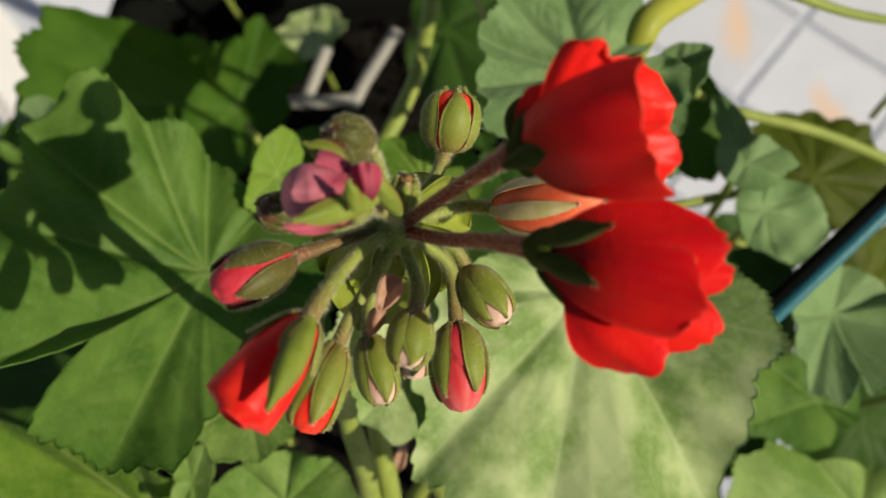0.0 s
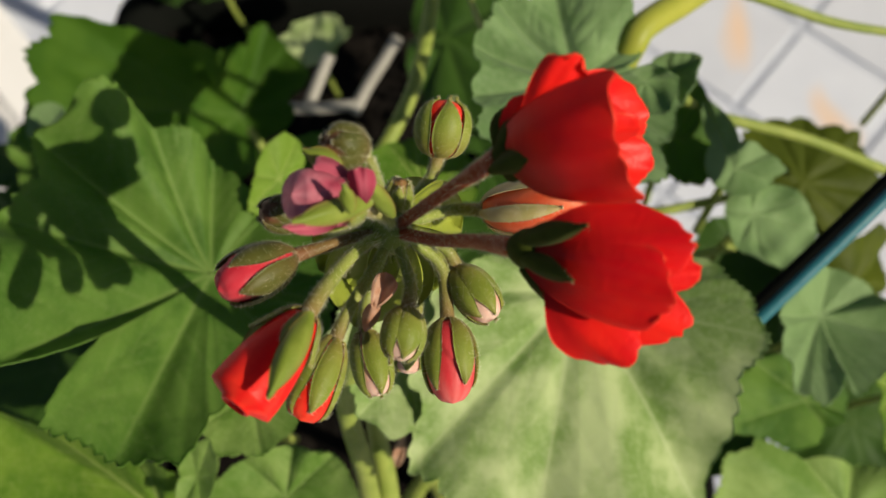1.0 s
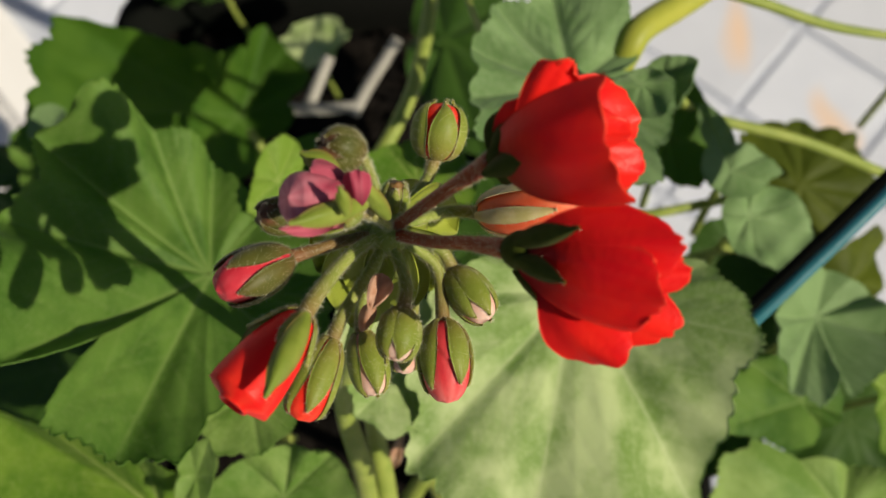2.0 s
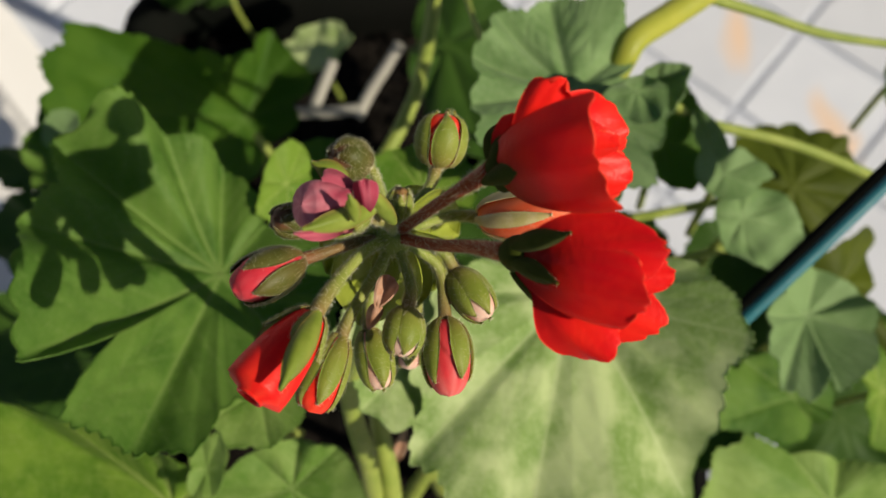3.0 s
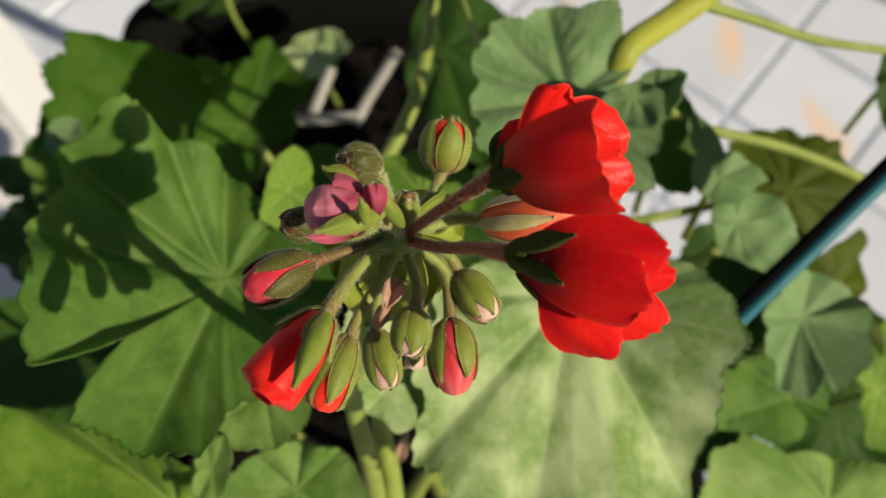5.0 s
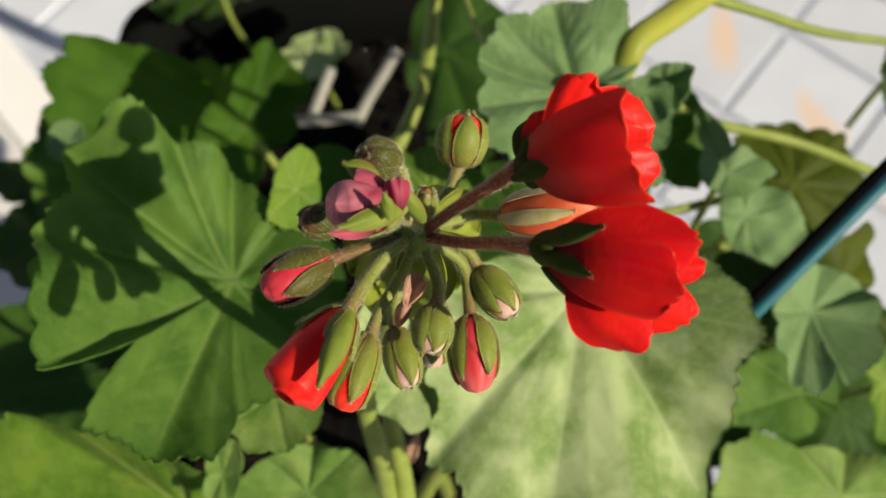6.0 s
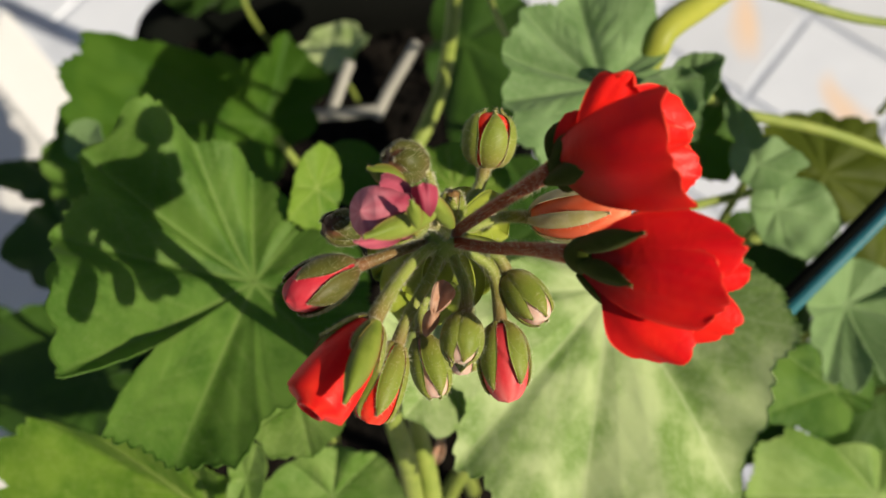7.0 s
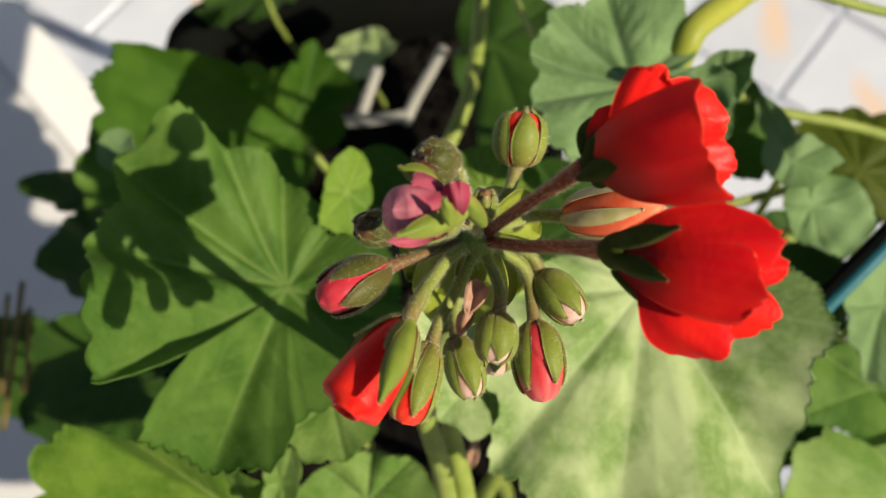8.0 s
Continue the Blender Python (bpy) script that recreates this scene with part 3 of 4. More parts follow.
def blade(name, parent, base, tip, width, material, cup=0.15, arch=0.1, thick=0.0004, hair=0, seed=1, hint=VIEW_SIDE, label="", pointed=1.0):
    """A small plain blade such as a bract or a shrivelled petal."""
    rng = np.random.default_rng(seed)
    b, t = vec(base), vec(tip)
    length = np.linalg.norm(t - b)
    fr = frame_along(t - b, hint)
    ss, tt = np.meshgrid(np.linspace(0, 1, 20), np.linspace(-1, 1, 13), indexing="ij")
    half = width / 2 * np.maximum(np.sin(np.pi * np.clip(0.06 + 0.94 * ss, 0, 1)) ** (0.7 * pointed), 0.03)
    z = cup * width * tt ** 2 * np.sin(np.pi * ss) + arch * length * np.sin(np.pi * ss) + 0.05 * width * np.sin(5 * tt + 7 * ss + seed) * ss
    grid = b + (ss * length)[..., None] * fr[2] + (tt * half)[..., None] * fr[1] + z[..., None] * fr[0]
    me, g, nor = sheet(name, grid, thick, np.clip(np.abs(tt) ** 5 * 0.6, 0, 1))
    ob = part(name, me, material, parent, label)
    if hair:
        p, w = hairs_on_grid(g, nor, hair, rng)
        hairs("blade_hairs", p, w, 0.00068, 0.000019, ob, rng)
    return ob


def stem(name, parent, points, radii, material, hair=0.0, seed=1, label="", knots=0.012):
    me, line, r = tube(name, points, radii, 8, 16, rough=knots)
    ob = part(name, me, material, parent, label)
    if hair:
        stalk_hairs(ob, line, r, np.random.default_rng(seed), hair, 0.0007)
    return ob


def thing(name, place, label, category, group=""):
    ob = new(name)
    ob.empty_display_size = 0.02
    ob.matrix_world = pose(*place)
    return tagged(ob, label, category, group)


# ---- floor and walls ----


def slab(name, lo, hi, material, parent=None):
    bm = bmesh.new()
    bmesh.ops.create_cube(bm, size=1.0)
    lo, hi = Vector(lo), Vector(hi)
    for v in bm.verts:
        v.co = Vector(((lo[i] + hi[i]) / 2 + v.co[i] * (hi[i] - lo[i]) for i in range(3)))
    me = bpy.data.meshes.new(name)
    bm.to_mesh(me)
    bm.free()
    return part(name, me, material, parent)


floor = tagged(slab("floor", (-3.0, -2.0, -0.1), (3.0, 4.0, 0.0), GROUT), "pale tiled balcony floor with grey joints", "floor", kind="structure")
# out of view, added to throw shade on the floor at the right
shade_wall_east = tagged(slab("shade_wall_east", (1.30, 0.30, 0.0), (1.42, 4.0, 0.95), WALL), "unseen white plastered parapet added to shade the floor", "wall", kind="structure")
wall_north = tagged(slab("wall_north", (-3.0, 3.4, 0.0), (1.30, 3.55, 2.6), WALL), "white plastered house wall", "wall", kind="structure")

kerb = tagged(slab("kerb", (-2.0, -0.03, 0.0), (2.4, 0.03, 0.012), WHITE), "white marble kerb at the balcony edge", "kerb", kind="structure")
ledge = tagged(slab("ledge", (-2.0, -2.0, -0.02), (2.4, -0.032, 0.010), CONCRETE), "pale painted concrete ledge beyond the kerb", "ledge", kind="structure")
for ob in (kerb, ledge):
    ob.matrix_world = pose(-0.505, 0.632, 0.0, 0, 0, -50.4)

# ---- the geranium in bloom ----
HUB = (-0.0060, 0.0510, 0.8305)
plant = thing("geranium_plant", (0.0, 0.06, 0.53), "flowering zonal geranium with scarlet buds and scalloped green leaves", "plant")
stem("peduncle", plant, [HUB, (-0.0075, 0.0513, 0.8180), (-0.0155, 0.0510, 0.7743), (-0.0201, 0.0477, 0.7448), (-0.0181, 0.0389, 0.7229), (-0.0153, 0.0284, 0.6623), (-0.005, 0.055, 0.60), (0.0, 0.06, 0.52)], (0.0016, 0.0019, 0.0021, 0.0024, 0.0026, 0.0030, 0.0034), STALK, 5.0, 3)

stem("receptacle", plant, [(-0.0068, 0.0512, 0.8262), (-0.0062, 0.0511, 0.8290), HUB, (-0.0052, 0.0512, 0.8330)], (0.0019, 0.0030, 0.0030, 0.0018), STALK, 60.0, 4, label="swollen green top of the flower stalk")
flower(plant, (0.0073, 0.0497, 0.8552), (0.0229, 0.0498, 0.8622), [HUB, (-0.0017, 0.0512, 0.8376), (0.0032, 0.0498, 0.8482)],
       [((0.0082, 0.0497, 0.8559), (0.0185, 0.0440, 0.8694), 0.0069, dict(knee=0.97, grow=0.5, end=0.90, edge=0.0, bow=0.34, arch=0.11)),
        ((0.0105, 0.0500, 0.8605), (0.0156, 0.0549, 0.8680), 0.0030, dict(knee=0.80, grow=0.5, end=0.3, edge=0.12, bow=0.3, arch=0.02)),
        ((0.0086, 0.0500, 0.8567), (0.0119, 0.0534, 0.8630), 0.0026, dict(knee=0.70, grow=0.5, bow=0.3, arch=0.03)),
        ((0.0110, 0.0500, 0.8600), (0.0245, 0.0542, 0.8580), 0.0056, dict(knee=0.74, grow=0.8, end=0.72, bow=0.30, arch=0.06, edge=0.20)),
        ((0.0115, 0.0480, 0.8600), (0.0248, 0.0476, 0.8575), 0.0042, dict(knee=0.78, end=0.60, bow=0.34, arch=0.05, edge=0.16)),
        ((0.0130, 0.0500, 0.8610), (0.0227, 0.0495, 0.8622), 0.0030, dict(knee=0.7, end=0.55, bow=0.6, arch=0.05, roll=25)),
        ((0.0087, 0.0510, 0.8543), (0.0247, 0.0528, 0.8550), 0.0044, dict(bow=-0.3, arch=-0.05))],
       [((0.0073, 0.0494, 0.8565), (0.0103, 0.0512, 0.8621), 0.0026, 0.06), ((0.0065, 0.0480, 0.8548), (0.0119, 0.0463, 0.8629), 0.0028, 0.06), ((0.0076, 0.0493, 0.8550), (0.0104, 0.0467, 0.8554), 0.0024, -0.05),
        ((0.0077, 0.0510, 0.8543), (0.0130, 0.0539, 0.8527), 0.0030, -0.15), ((0.0072, 0.0507, 0.8556), (0.0089, 0.0543, 0.8592), 0.0026, 0.0)], 11, label="half-open scarlet flower, its olive sepals darkened for shade")
flower(plant, (0.0091, 0.0401, 0.8512), (0.0267, 0.0340, 0.8613), [HUB, (-0.0000, 0.0469, 0.8372), (0.0051, 0.0432, 0.8455)],
       [((0.0101, 0.0395, 0.8517), (0.0274, 0.0356, 0.8626), 0.0052, dict(knee=0.66, grow=0.9, end=0.62, bow=0.24, arch=0.11, edge=0.24)),
        ((0.0101, 0.0387, 0.8518), (0.0248, 0.0304, 0.8612), 0.0047, dict(grow=0.75, end=0.7, edge=0.12, bow=0.24, arch=0.09)),
        ((0.0119, 0.0374, 0.8515), (0.0224, 0.0266, 0.8518), 0.0050, dict(knee=0.74, grow=2.0, end=0.74, edge=0.30, bow=0.12, arch=0.09)),
        ((0.0105, 0.0386, 0.8513), (0.0285, 0.0304, 0.8513), 0.0058, dict(knee=0.76, grow=1.1, end=0.74, edge=0.28, bow=0.15, arch=0.07)),
        ((0.0105, 0.0391, 0.8515), (0.0292, 0.0349, 0.8567), 0.0040, dict(knee=0.80, end=0.72, bow=0.22, arch=0.13, edge=0.22))],
       [((0.0092, 0.0397, 0.8527), (0.0161, 0.0374, 0.8637), 0.0026, 0.03), ((0.0093, 0.0387, 0.8523), (0.0148, 0.0326, 0.8601), 0.0024, 0.03), ((0.0101, 0.0378, 0.8503), (0.0167, 0.0312, 0.8517), 0.0022, 0.02),
        ((0.0093, 0.0406, 0.8500), (0.0178, 0.0429, 0.8495), 0.0026, -0.08), ((0.0093, 0.0400, 0.8498), (0.0177, 0.0397, 0.8454), 0.0032, -0.12)], 12, label="half-open scarlet flower, its olive sepals darkened for shade")

# buds round the hub
bud(plant, (0.0003, 0.0654, 0.8252), (0.0016, 0.0724, 0.8296), 0.0071, [HUB, (-0.0040, 0.0560, 0.8283), (-0.0008, 0.0618, 0.8251)], 0.20, 0.94, 1.04, 0.03, RED, SEPAL, STALK, 21, (0.34, 0.34), label="bursting red bud with green sepals")
bud(plant, (-0.0086, 0.0464, 0.8489), (-0.0158, 0.0445, 0.8559), 0.0068, [HUB, (-0.0061, 0.0500, 0.8371)], 2.2, 0.85, 0.42, 0.03, MAUVE, SEPAL, STALK, 22, (0.42, 0.22), label="fading mauve pink bud with short sepals",
    petals=(((-0.0080, 0.0439, 0.8536), (-0.0082, 0.0476, 0.8565), 0.0016, dict(knee=0.7, bow=0.8, edge=0.1)), ((-0.0110, 0.0424, 0.8523), (-0.0162, 0.0404, 0.8564), 0.0011, dict(knee=0.7, bow=0.6)),
            ((-0.0090, 0.0471, 0.8528), (-0.0137, 0.0478, 0.8559), 0.0022, dict(knee=0.7, bow=0.9, edge=0.15, roll=20))))
# the nodding bud's shade is put into its colour by the dull olive
bud(plant, (-0.0087, 0.0540, 0.8490), (-0.0126, 0.0528, 0.8526), 0.0044, [HUB, (-0.0071, 0.0526, 0.8420), (-0.0079, 0.0529, 0.8480)], 0.4, 1.3, 1.04, 0.0, SEPAL_OLIVE, SEPAL_OLIVE, STALK, 23, (0.36, 0.30), (0.0006, 0.0006), label="small nodding green bud")
bud(plant, (-0.0174, 0.0513, 0.8349), (-0.0221, 0.0496, 0.8399), 0.0040, [HUB, (-0.0109, 0.0517, 0.8322)], 0.2, 1.2, 1.0, 0.0, SEPAL_OLIVE, SEPAL_OLIVE, STALK, 24, (0.42, 0.32), label="small closed dark green bud")
bud(plant, (-0.0189, 0.0459, 0.8341), (-0.0276, 0.0399, 0.8373), 0.0062, [HUB, (-0.0109, 0.0497, 0.8314), (-0.0148, 0.0475, 0.8333)], 0.9, 0.98, 0.90, 0.0, CRIMSON, SEPAL_OLIVE, STALK_BROWN, 25, (0.45, 0.36), label="plump bud with red showing between olive sepals")
bud(plant, (-0.0155, 0.0358, 0.8398), (-0.0262, 0.0195, 0.8420), 0.0084, [HUB, (-0.0098, 0.0475, 0.8333), (-0.0133, 0.0410, 0.8377)], -1.05, 0.50, 0.30, 0.02, RED, SEPAL, STALK, 26, (0.40, 0.21), (0.0008, 0.00095), label="large unfolding scarlet bud", hole=0.26)
bud(plant, (-0.0132, 0.0355, 0.8298), (-0.0172, 0.0247, 0.8296), 0.0052, [HUB, (-0.0078, 0.0466, 0.8301), (-0.0115, 0.0397, 0.8301)], -0.35, 0.98, 0.95, 0.0, RED, SEPAL, STALK, 27, (0.42, 0.28), label="slim bud with scarlet tip")
bud(plant, (-0.0099, 0.0387, 0.8226), (-0.0078, 0.0299, 0.8218), 0.0046, [HUB, (-0.0088, 0.0460, 0.8242), (-0.0100, 0.0423, 0.8227)], -0.45, 1.15, 0.97, 0.0, BLUSH, SEPAL, STALK, 28, (0.40, 0.38), label="small green bud with blush tip")
bud(plant, (-0.0036, 0.0388, 0.8325), (-0.0045, 0.0320, 0.8325), 0.0048, [HUB, (-0.0044, 0.0470, 0.8302), (-0.0032, 0.0425, 0.8312)], 0.9, 1.28, 1.03, 0.0, BLUSH, SEPAL, STALK, 29, (0.40, 0.40), label="small green bud with cream slit")
bud(plant, (0.0018, 0.0405, 0.8233), (0.0025, 0.0290, 0.8213), 0.0068, [HUB, (-0.0028, 0.0499, 0.8286), (0.0009, 0.0477, 0.8249)], 0.63, 0.78, 0.86, 0.0, CORAL, SEPAL, STALK, 30, (0.42, 0.44), label="plump bud with coral tip")
bud(plant, (0.0032, 0.0478, 0.8235), (0.0082, 0.0404, 0.8242), 0.0052, [HUB, (-0.0019, 0.0508, 0.8290), (0.0016, 0.0501, 0.8259)], 0.55, 1.12, 0.99, 0.0, BLUSH, SEPAL, STALK, 31, (0.40, 0.40), label="green bud with blush tip")
bud(plant, (0.0070, 0.0552, 0.8279), (0.0202, 0.0533, 0.8355), 0.0072, [HUB, (-0.0020, 0.0542, 0.8276), (0.0029, 0.0576, 0.8233)], 1.25, 0.50, 0.95, 0.0, ORANGE, SEPAL_LIT_CREAM, STALK, 32, (0.42, 0.40), label="orange bud with cream green sepals lightened for sunlight")
bud(plant, (-0.0037, 0.0422, 0.8114), (-0.0044, 0.0362, 0.8103), 0.0046, [HUB, (-0.0030, 0.0504, 0.8204), (-0.0027, 0.0466, 0.8146)], 0.0, 1.1, 0.95, 0.0, BLUSH, SEPAL, STALK, 33, (0.42, 0.42), label="small green bud with blush tip")
bud(plant, (-0.0057, 0.0540, 0.8303), (-0.0046, 0.0563, 0.8355), 0.0030, [HUB, (-0.0058, 0.0528, 0.8298)], 0.0, 1.1, 0.95, 0.0, SEPAL, SEPAL, STALK, 34, (0.45, 0.45), (0.0004, 0.0004), label="tiny undeveloped green bud")
for start, end, wide, arch in (((-0.0146, 0.0345, 0.8440), (-0.0183, 0.0230, 0.8482), 0.0031, 0.10), ((-0.0168, 0.0372, 0.8385), (-0.0243, 0.0298, 0.8395), 0.0034, 0.06), ((-0.0070, 0.0450, 0.8530), (-0.0152, 0.0400, 0.8585), 0.0026, 0.10), ((-0.0089, 0.0417, 0.8570), (-0.0095, 0.0436, 0.8605), 0.0015, 0.08), ((-0.0049, 0.0463, 0.8460), (-0.0079, 0.0471, 0.8560), 0.0021, 0.10), ((-0.0106, 0.0498, 0.8520), (-0.0153, 0.0517, 0.8530), 0.0026, 0.10)):
    blade("sepal", plant, start, end, wide, SEPAL, -0.35, arch, 0.0004, 160, 58, pointed=1.2)
# dry stalks at the end of the planter
for k, pts in enumerate(([(-0.2228, 0.0944, 0.5355), (-0.2111, 0.1184, 0.5590), (-0.1992, 0.1452, 0.5837)], [(-0.2109, 0.1080, 0.5406), (-0.2070, 0.1247, 0.5544), (-0.2025, 0.1396, 0.5674)], [(-0.2133, 0.1104, 0.5417), (-0.2020, 0.1269, 0.5551), (-0.1914, 0.1326, 0.5640)], [(-0.2294, 0.1117, 0.5289), (-0.2267, 0.1355, 0.5387), (-0.2241, 0.1546, 0.5465)])):
    stem("dry_stalk", plant, pts, (0.0016, 0.0013, 0.0012), STRAW, label="straw-coloured dry stalk" if k == 0 else "")
# added leaf in shaded green, to darken the ground behind the dry stalks
leaf(plant, (-0.2304, 0.1272, 0.5213), (-0.2006, 0.1388, 0.5247), (-0.2293, 0.1530, 0.5320), LEAF_SHADED, ruffle=0.06, seed=80, res=(30, 140))
# bracts under the umbel
for k, (tx, w) in enumerate((((-0.0171, 0.0504, 0.8177), 0.0066), ((-0.0124, 0.0443, 0.8095), 0.0066), ((-0.0004, 0.0488, 0.8141), 0.0062), ((0.0034, 0.0581, 0.8151), 0.0070), ((-0.0004, 0.0644, 0.8177), 0.0062), ((-0.0076, 0.0452, 0.8098), 0.0060))):
    blade("bract", plant, HUB, tx, w * (1.4 if k == 4 else 2.2), BRACT, 0.10, -0.05, 0.0003, 120, 60 + k, label="pale green bract" if k == 0 else "")
blade("withered_petal", plant, (-0.0061, 0.0436, 0.8331), (-0.0080, 0.0385, 0.8338), 0.0030, DRY, 0.6, 0.15, 0.0003, 0, 71, label="shrivelled brown petal")
blade("withered_petal", plant, (-0.0076, 0.0392, 0.8341), (-0.0091, 0.0362, 0.8315), 0.0020, DRY, -0.7, 0.1, 0.0003, 0, 73)
blade("stipule", plant, (-0.0122, 0.0417, 0.6959), (-0.0091, 0.0483, 0.7056), 0.0030, DRY, 0.3, 0.1, 0.0004, 0, 74)

# leaves
lobed_leaf(plant, (-0.0531, 0.0786, 0.7410), (0.53, 0.17, 0.83), ((-176, 46.9, 2.6, 0.05), (-152, 54.1, 11.2, 0.02), (-136, 57.8, 13.9, 0.36), (-121, 59.5, 8.5, 0.02), (-106, 55.2, 9.2, 0.02), (-95, 52.0, 14.7, 0.10), (-83, 36.7, 12.3, 0.05), (-45, 32.0, 12.4, 0.05), (-15, 23.8, 14.0, 0.05), (64, 14.2, 8.2, 0.03), (101, 27.5, 8.0, 0.00), (130, 34.6, 15.3, 0.00), (147, 45.8, 21.8, 0.04), (159, 49.1, 8.1, 0.10)), LEAF, pleat=0.10, seed=41, wave=0.050, crinkle=0.014, label="broad scalloped leaf, dappled with shade")
lobed_leaf(plant, (0.0313, 0.0730, 0.7460), (0.09, -0.08, 0.99), ((-176, 32.5, 3.3, 0.10), (-152, 43.8, 6.1, 0.12), (-133, 54.9, 7.8, 0.05), (-120, 58.5, 9.2, 0.06), (-102, 55.6, 7.1, 0.08), (-83, 56.3, 3.9, 0.08), (-60, 56.0, -4.9, 0.07), (-45, 45.2, 1.3, 0.10), (-20, 39.4, 12.4, 0.05), (-8, 34.7, 11.5, 0.05), (7, 28.4, 8.3, 0.10), (26, 16.7, 2.8, 0.20), (153, 17.8, -0.0, 0.05)), LEAF_PALE, pleat=0.075, seed=42, wave=0.050, crinkle=0.006, label="broad pale green leaf with soft folds")
lobed_leaf(plant, (0.0323, 0.1234, 0.7520), (0.13, -0.01, 0.99), ((-169, 25.6, 1.8, 0.12), (-144, 30.0, 2.1, 0.10), (-121, 30.4, 2.2, 0.15), (-81, 35.2, 3.1, 0.12), (-55, 32.4, 2.7, 0.14), (-33, 25.9, 3.0, 0.05), (-6, 25.2, 1.3, 0.50), (43, 24.7, 0.1, 0.10), (65, 29.8, 3.4, 0.08), (98, 27.6, 4.2, 0.10), (131, 28.0, 2.4, 0.09), (162, 26.4, 1.7, 0.13)), LEAF_BLUE, pleat=0.110, seed=43, wave=0.070, crinkle=0.020, label="cool green ruffled leaf")
lobed_leaf(plant, (-0.0820, 0.1990, 0.6060), (0.75, -0.25, 0.61), ((-176, 95.0, 10.7, 0.10), (-161, 77.6, 11.8, 0.10), (-141, 46.3, 8.2, 0.10), (-68, 12.0, 5.5, 0.05), (26, 12.7, 16.3, 0.02), (65, 30.0, 14.1, 0.03), (79, 37.8, 5.1, 0.20), (130, 27.0, 10.0, 0.10), (149, 40.9, 10.8, 0.12), (157, 56.7, 6.9, 0.06), (165, 89.3, 8.1, 0.05), (174, 95.0, 6.6, 0.04)), LEAF_DEEP_SHADED, pleat=0.12, seed=44, wave=0.03, label="leaf with a curled edge, its shade put into dark green")
lobed_leaf(plant, (0.0216, 0.1100, 0.7000), (0.00, 0.00, 1.00), ((-147, 19.9, -0.0, 0.10), (-96, 19.7, -0.0, 0.10), (-52, 20.5, -0.0, 0.10), (0, 16.7, -0.0, 0.10), (64, 20.7, 0.0, 0.10), (115, 22.8, 0.0, 0.10), (158, 19.8, 0.0, 0.10)), LEAF_SHADED, pleat=0.06, seed=85)
lobed_leaf(plant, (-0.0682, 0.0280, 0.7080), (-0.06, -0.26, 0.96), ((-165, 39.3, 6.9, 0.10), (-128, 20.8, 7.2, 0.10), (-39, 13.4, 3.7, 0.08), (-1, 14.3, 3.4, 0.08), (33, 13.4, 5.7, 0.06), (97, 14.6, 8.7, 0.05), (139, 32.0, 8.3, 0.05), (149, 50.4, 3.8, 0.05), (161, 59.1, 2.2, 0.10), (178, 57.9, 4.8, 0.06)), LEAF_MID, pleat=0.10, seed=47, wave=0.05, label="bright leaf with pale radiating veins")
lobed_leaf(plant, (-0.0367, 0.0313, 0.7150), (-0.07, -0.50, 0.86), ((-165, 23.4, -0.5, 0.06), (-138, 17.3, 1.9, 0.06), (-77, 13.1, 1.4, 0.06), (-32, 18.3, -1.3, 0.05), (-4, 19.9, 2.7, 0.05), (44, 16.4, 0.6, 0.04), (82, 13.2, 0.4, 0.05), (136, 13.4, 1.1, 0.05), (175, 19.2, 1.7, 0.05)), LEAF_SOFT, pleat=0.09, seed=48, wave=0.02)
lobed_leaf(plant, (-0.0415, 0.0499, 0.7420), (0.24, 0.30, 0.92), ((-132, 14.9, 2.5, 0.05), (-105, 17.6, 1.8, 0.05), (-76, 16.3, 2.1, 0.05), (-41, 13.2, 1.6, 0.04), (0, 10.7, 2.6, 0.10), (91, 7.8, 2.6, 0.10), (178, 10.2, 2.0, 0.06)), LEAF_SOFT, pleat=0.08, seed=88)
lobed_leaf(plant, (-0.0387, 0.1028, 0.7420), (0.68, -0.23, 0.70), ((-136, 11.6, 0.2, 0.05), (-109, 11.2, -0.1, 0.05), (-82, 11.9, 0.9, 0.05), (-32, 7.3, 0.3, 0.05), (27, 8.2, -0.6, 0.05), (63, 11.7, 0.2, 0.03), (90, 11.2, 0.8, 0.03), (116, 8.4, 0.4, 0.03), (179, 6.5, -0.3, 0.05)), LEAF_MID, pleat=0.09, seed=46, wave=0.05, teeth=0.05)
lobed_leaf(plant, (-0.0336, 0.1228, 0.7120), (0.00, -0.00, 1.00), ((-120, 10.4, 0.0, 0.05), (-70, 13.4, 0.0, 0.05), (-19, 11.4, 0.0, 0.05), (38, 9.0, -0.0, 0.05), (98, 9.7, -0.0, 0.05), (138, 10.5, -0.0, 0.05)), LEAF_DEEP_SHADED, pleat=0.05, seed=92)
lobed_leaf(plant, (-0.0071, 0.0551, 0.7480), (0.55, 0.04, 0.84), ((-179, 21.6, 1.4, 0.06), (-155, 16.6, 1.7, 0.06), (-131, 18.7, 1.9, 0.06), (-108, 19.0, 3.4, 0.06), (-80, 15.4, 3.3, 0.10), (-23, 13.8, 3.2, 0.10), (35, 15.7, 1.8, 0.10), (90, 15.7, 3.3, 0.10), (160, 20.7, 4.4, 0.06)), LEAF_PALE, pleat=0.05, seed=75, wave=0.03)
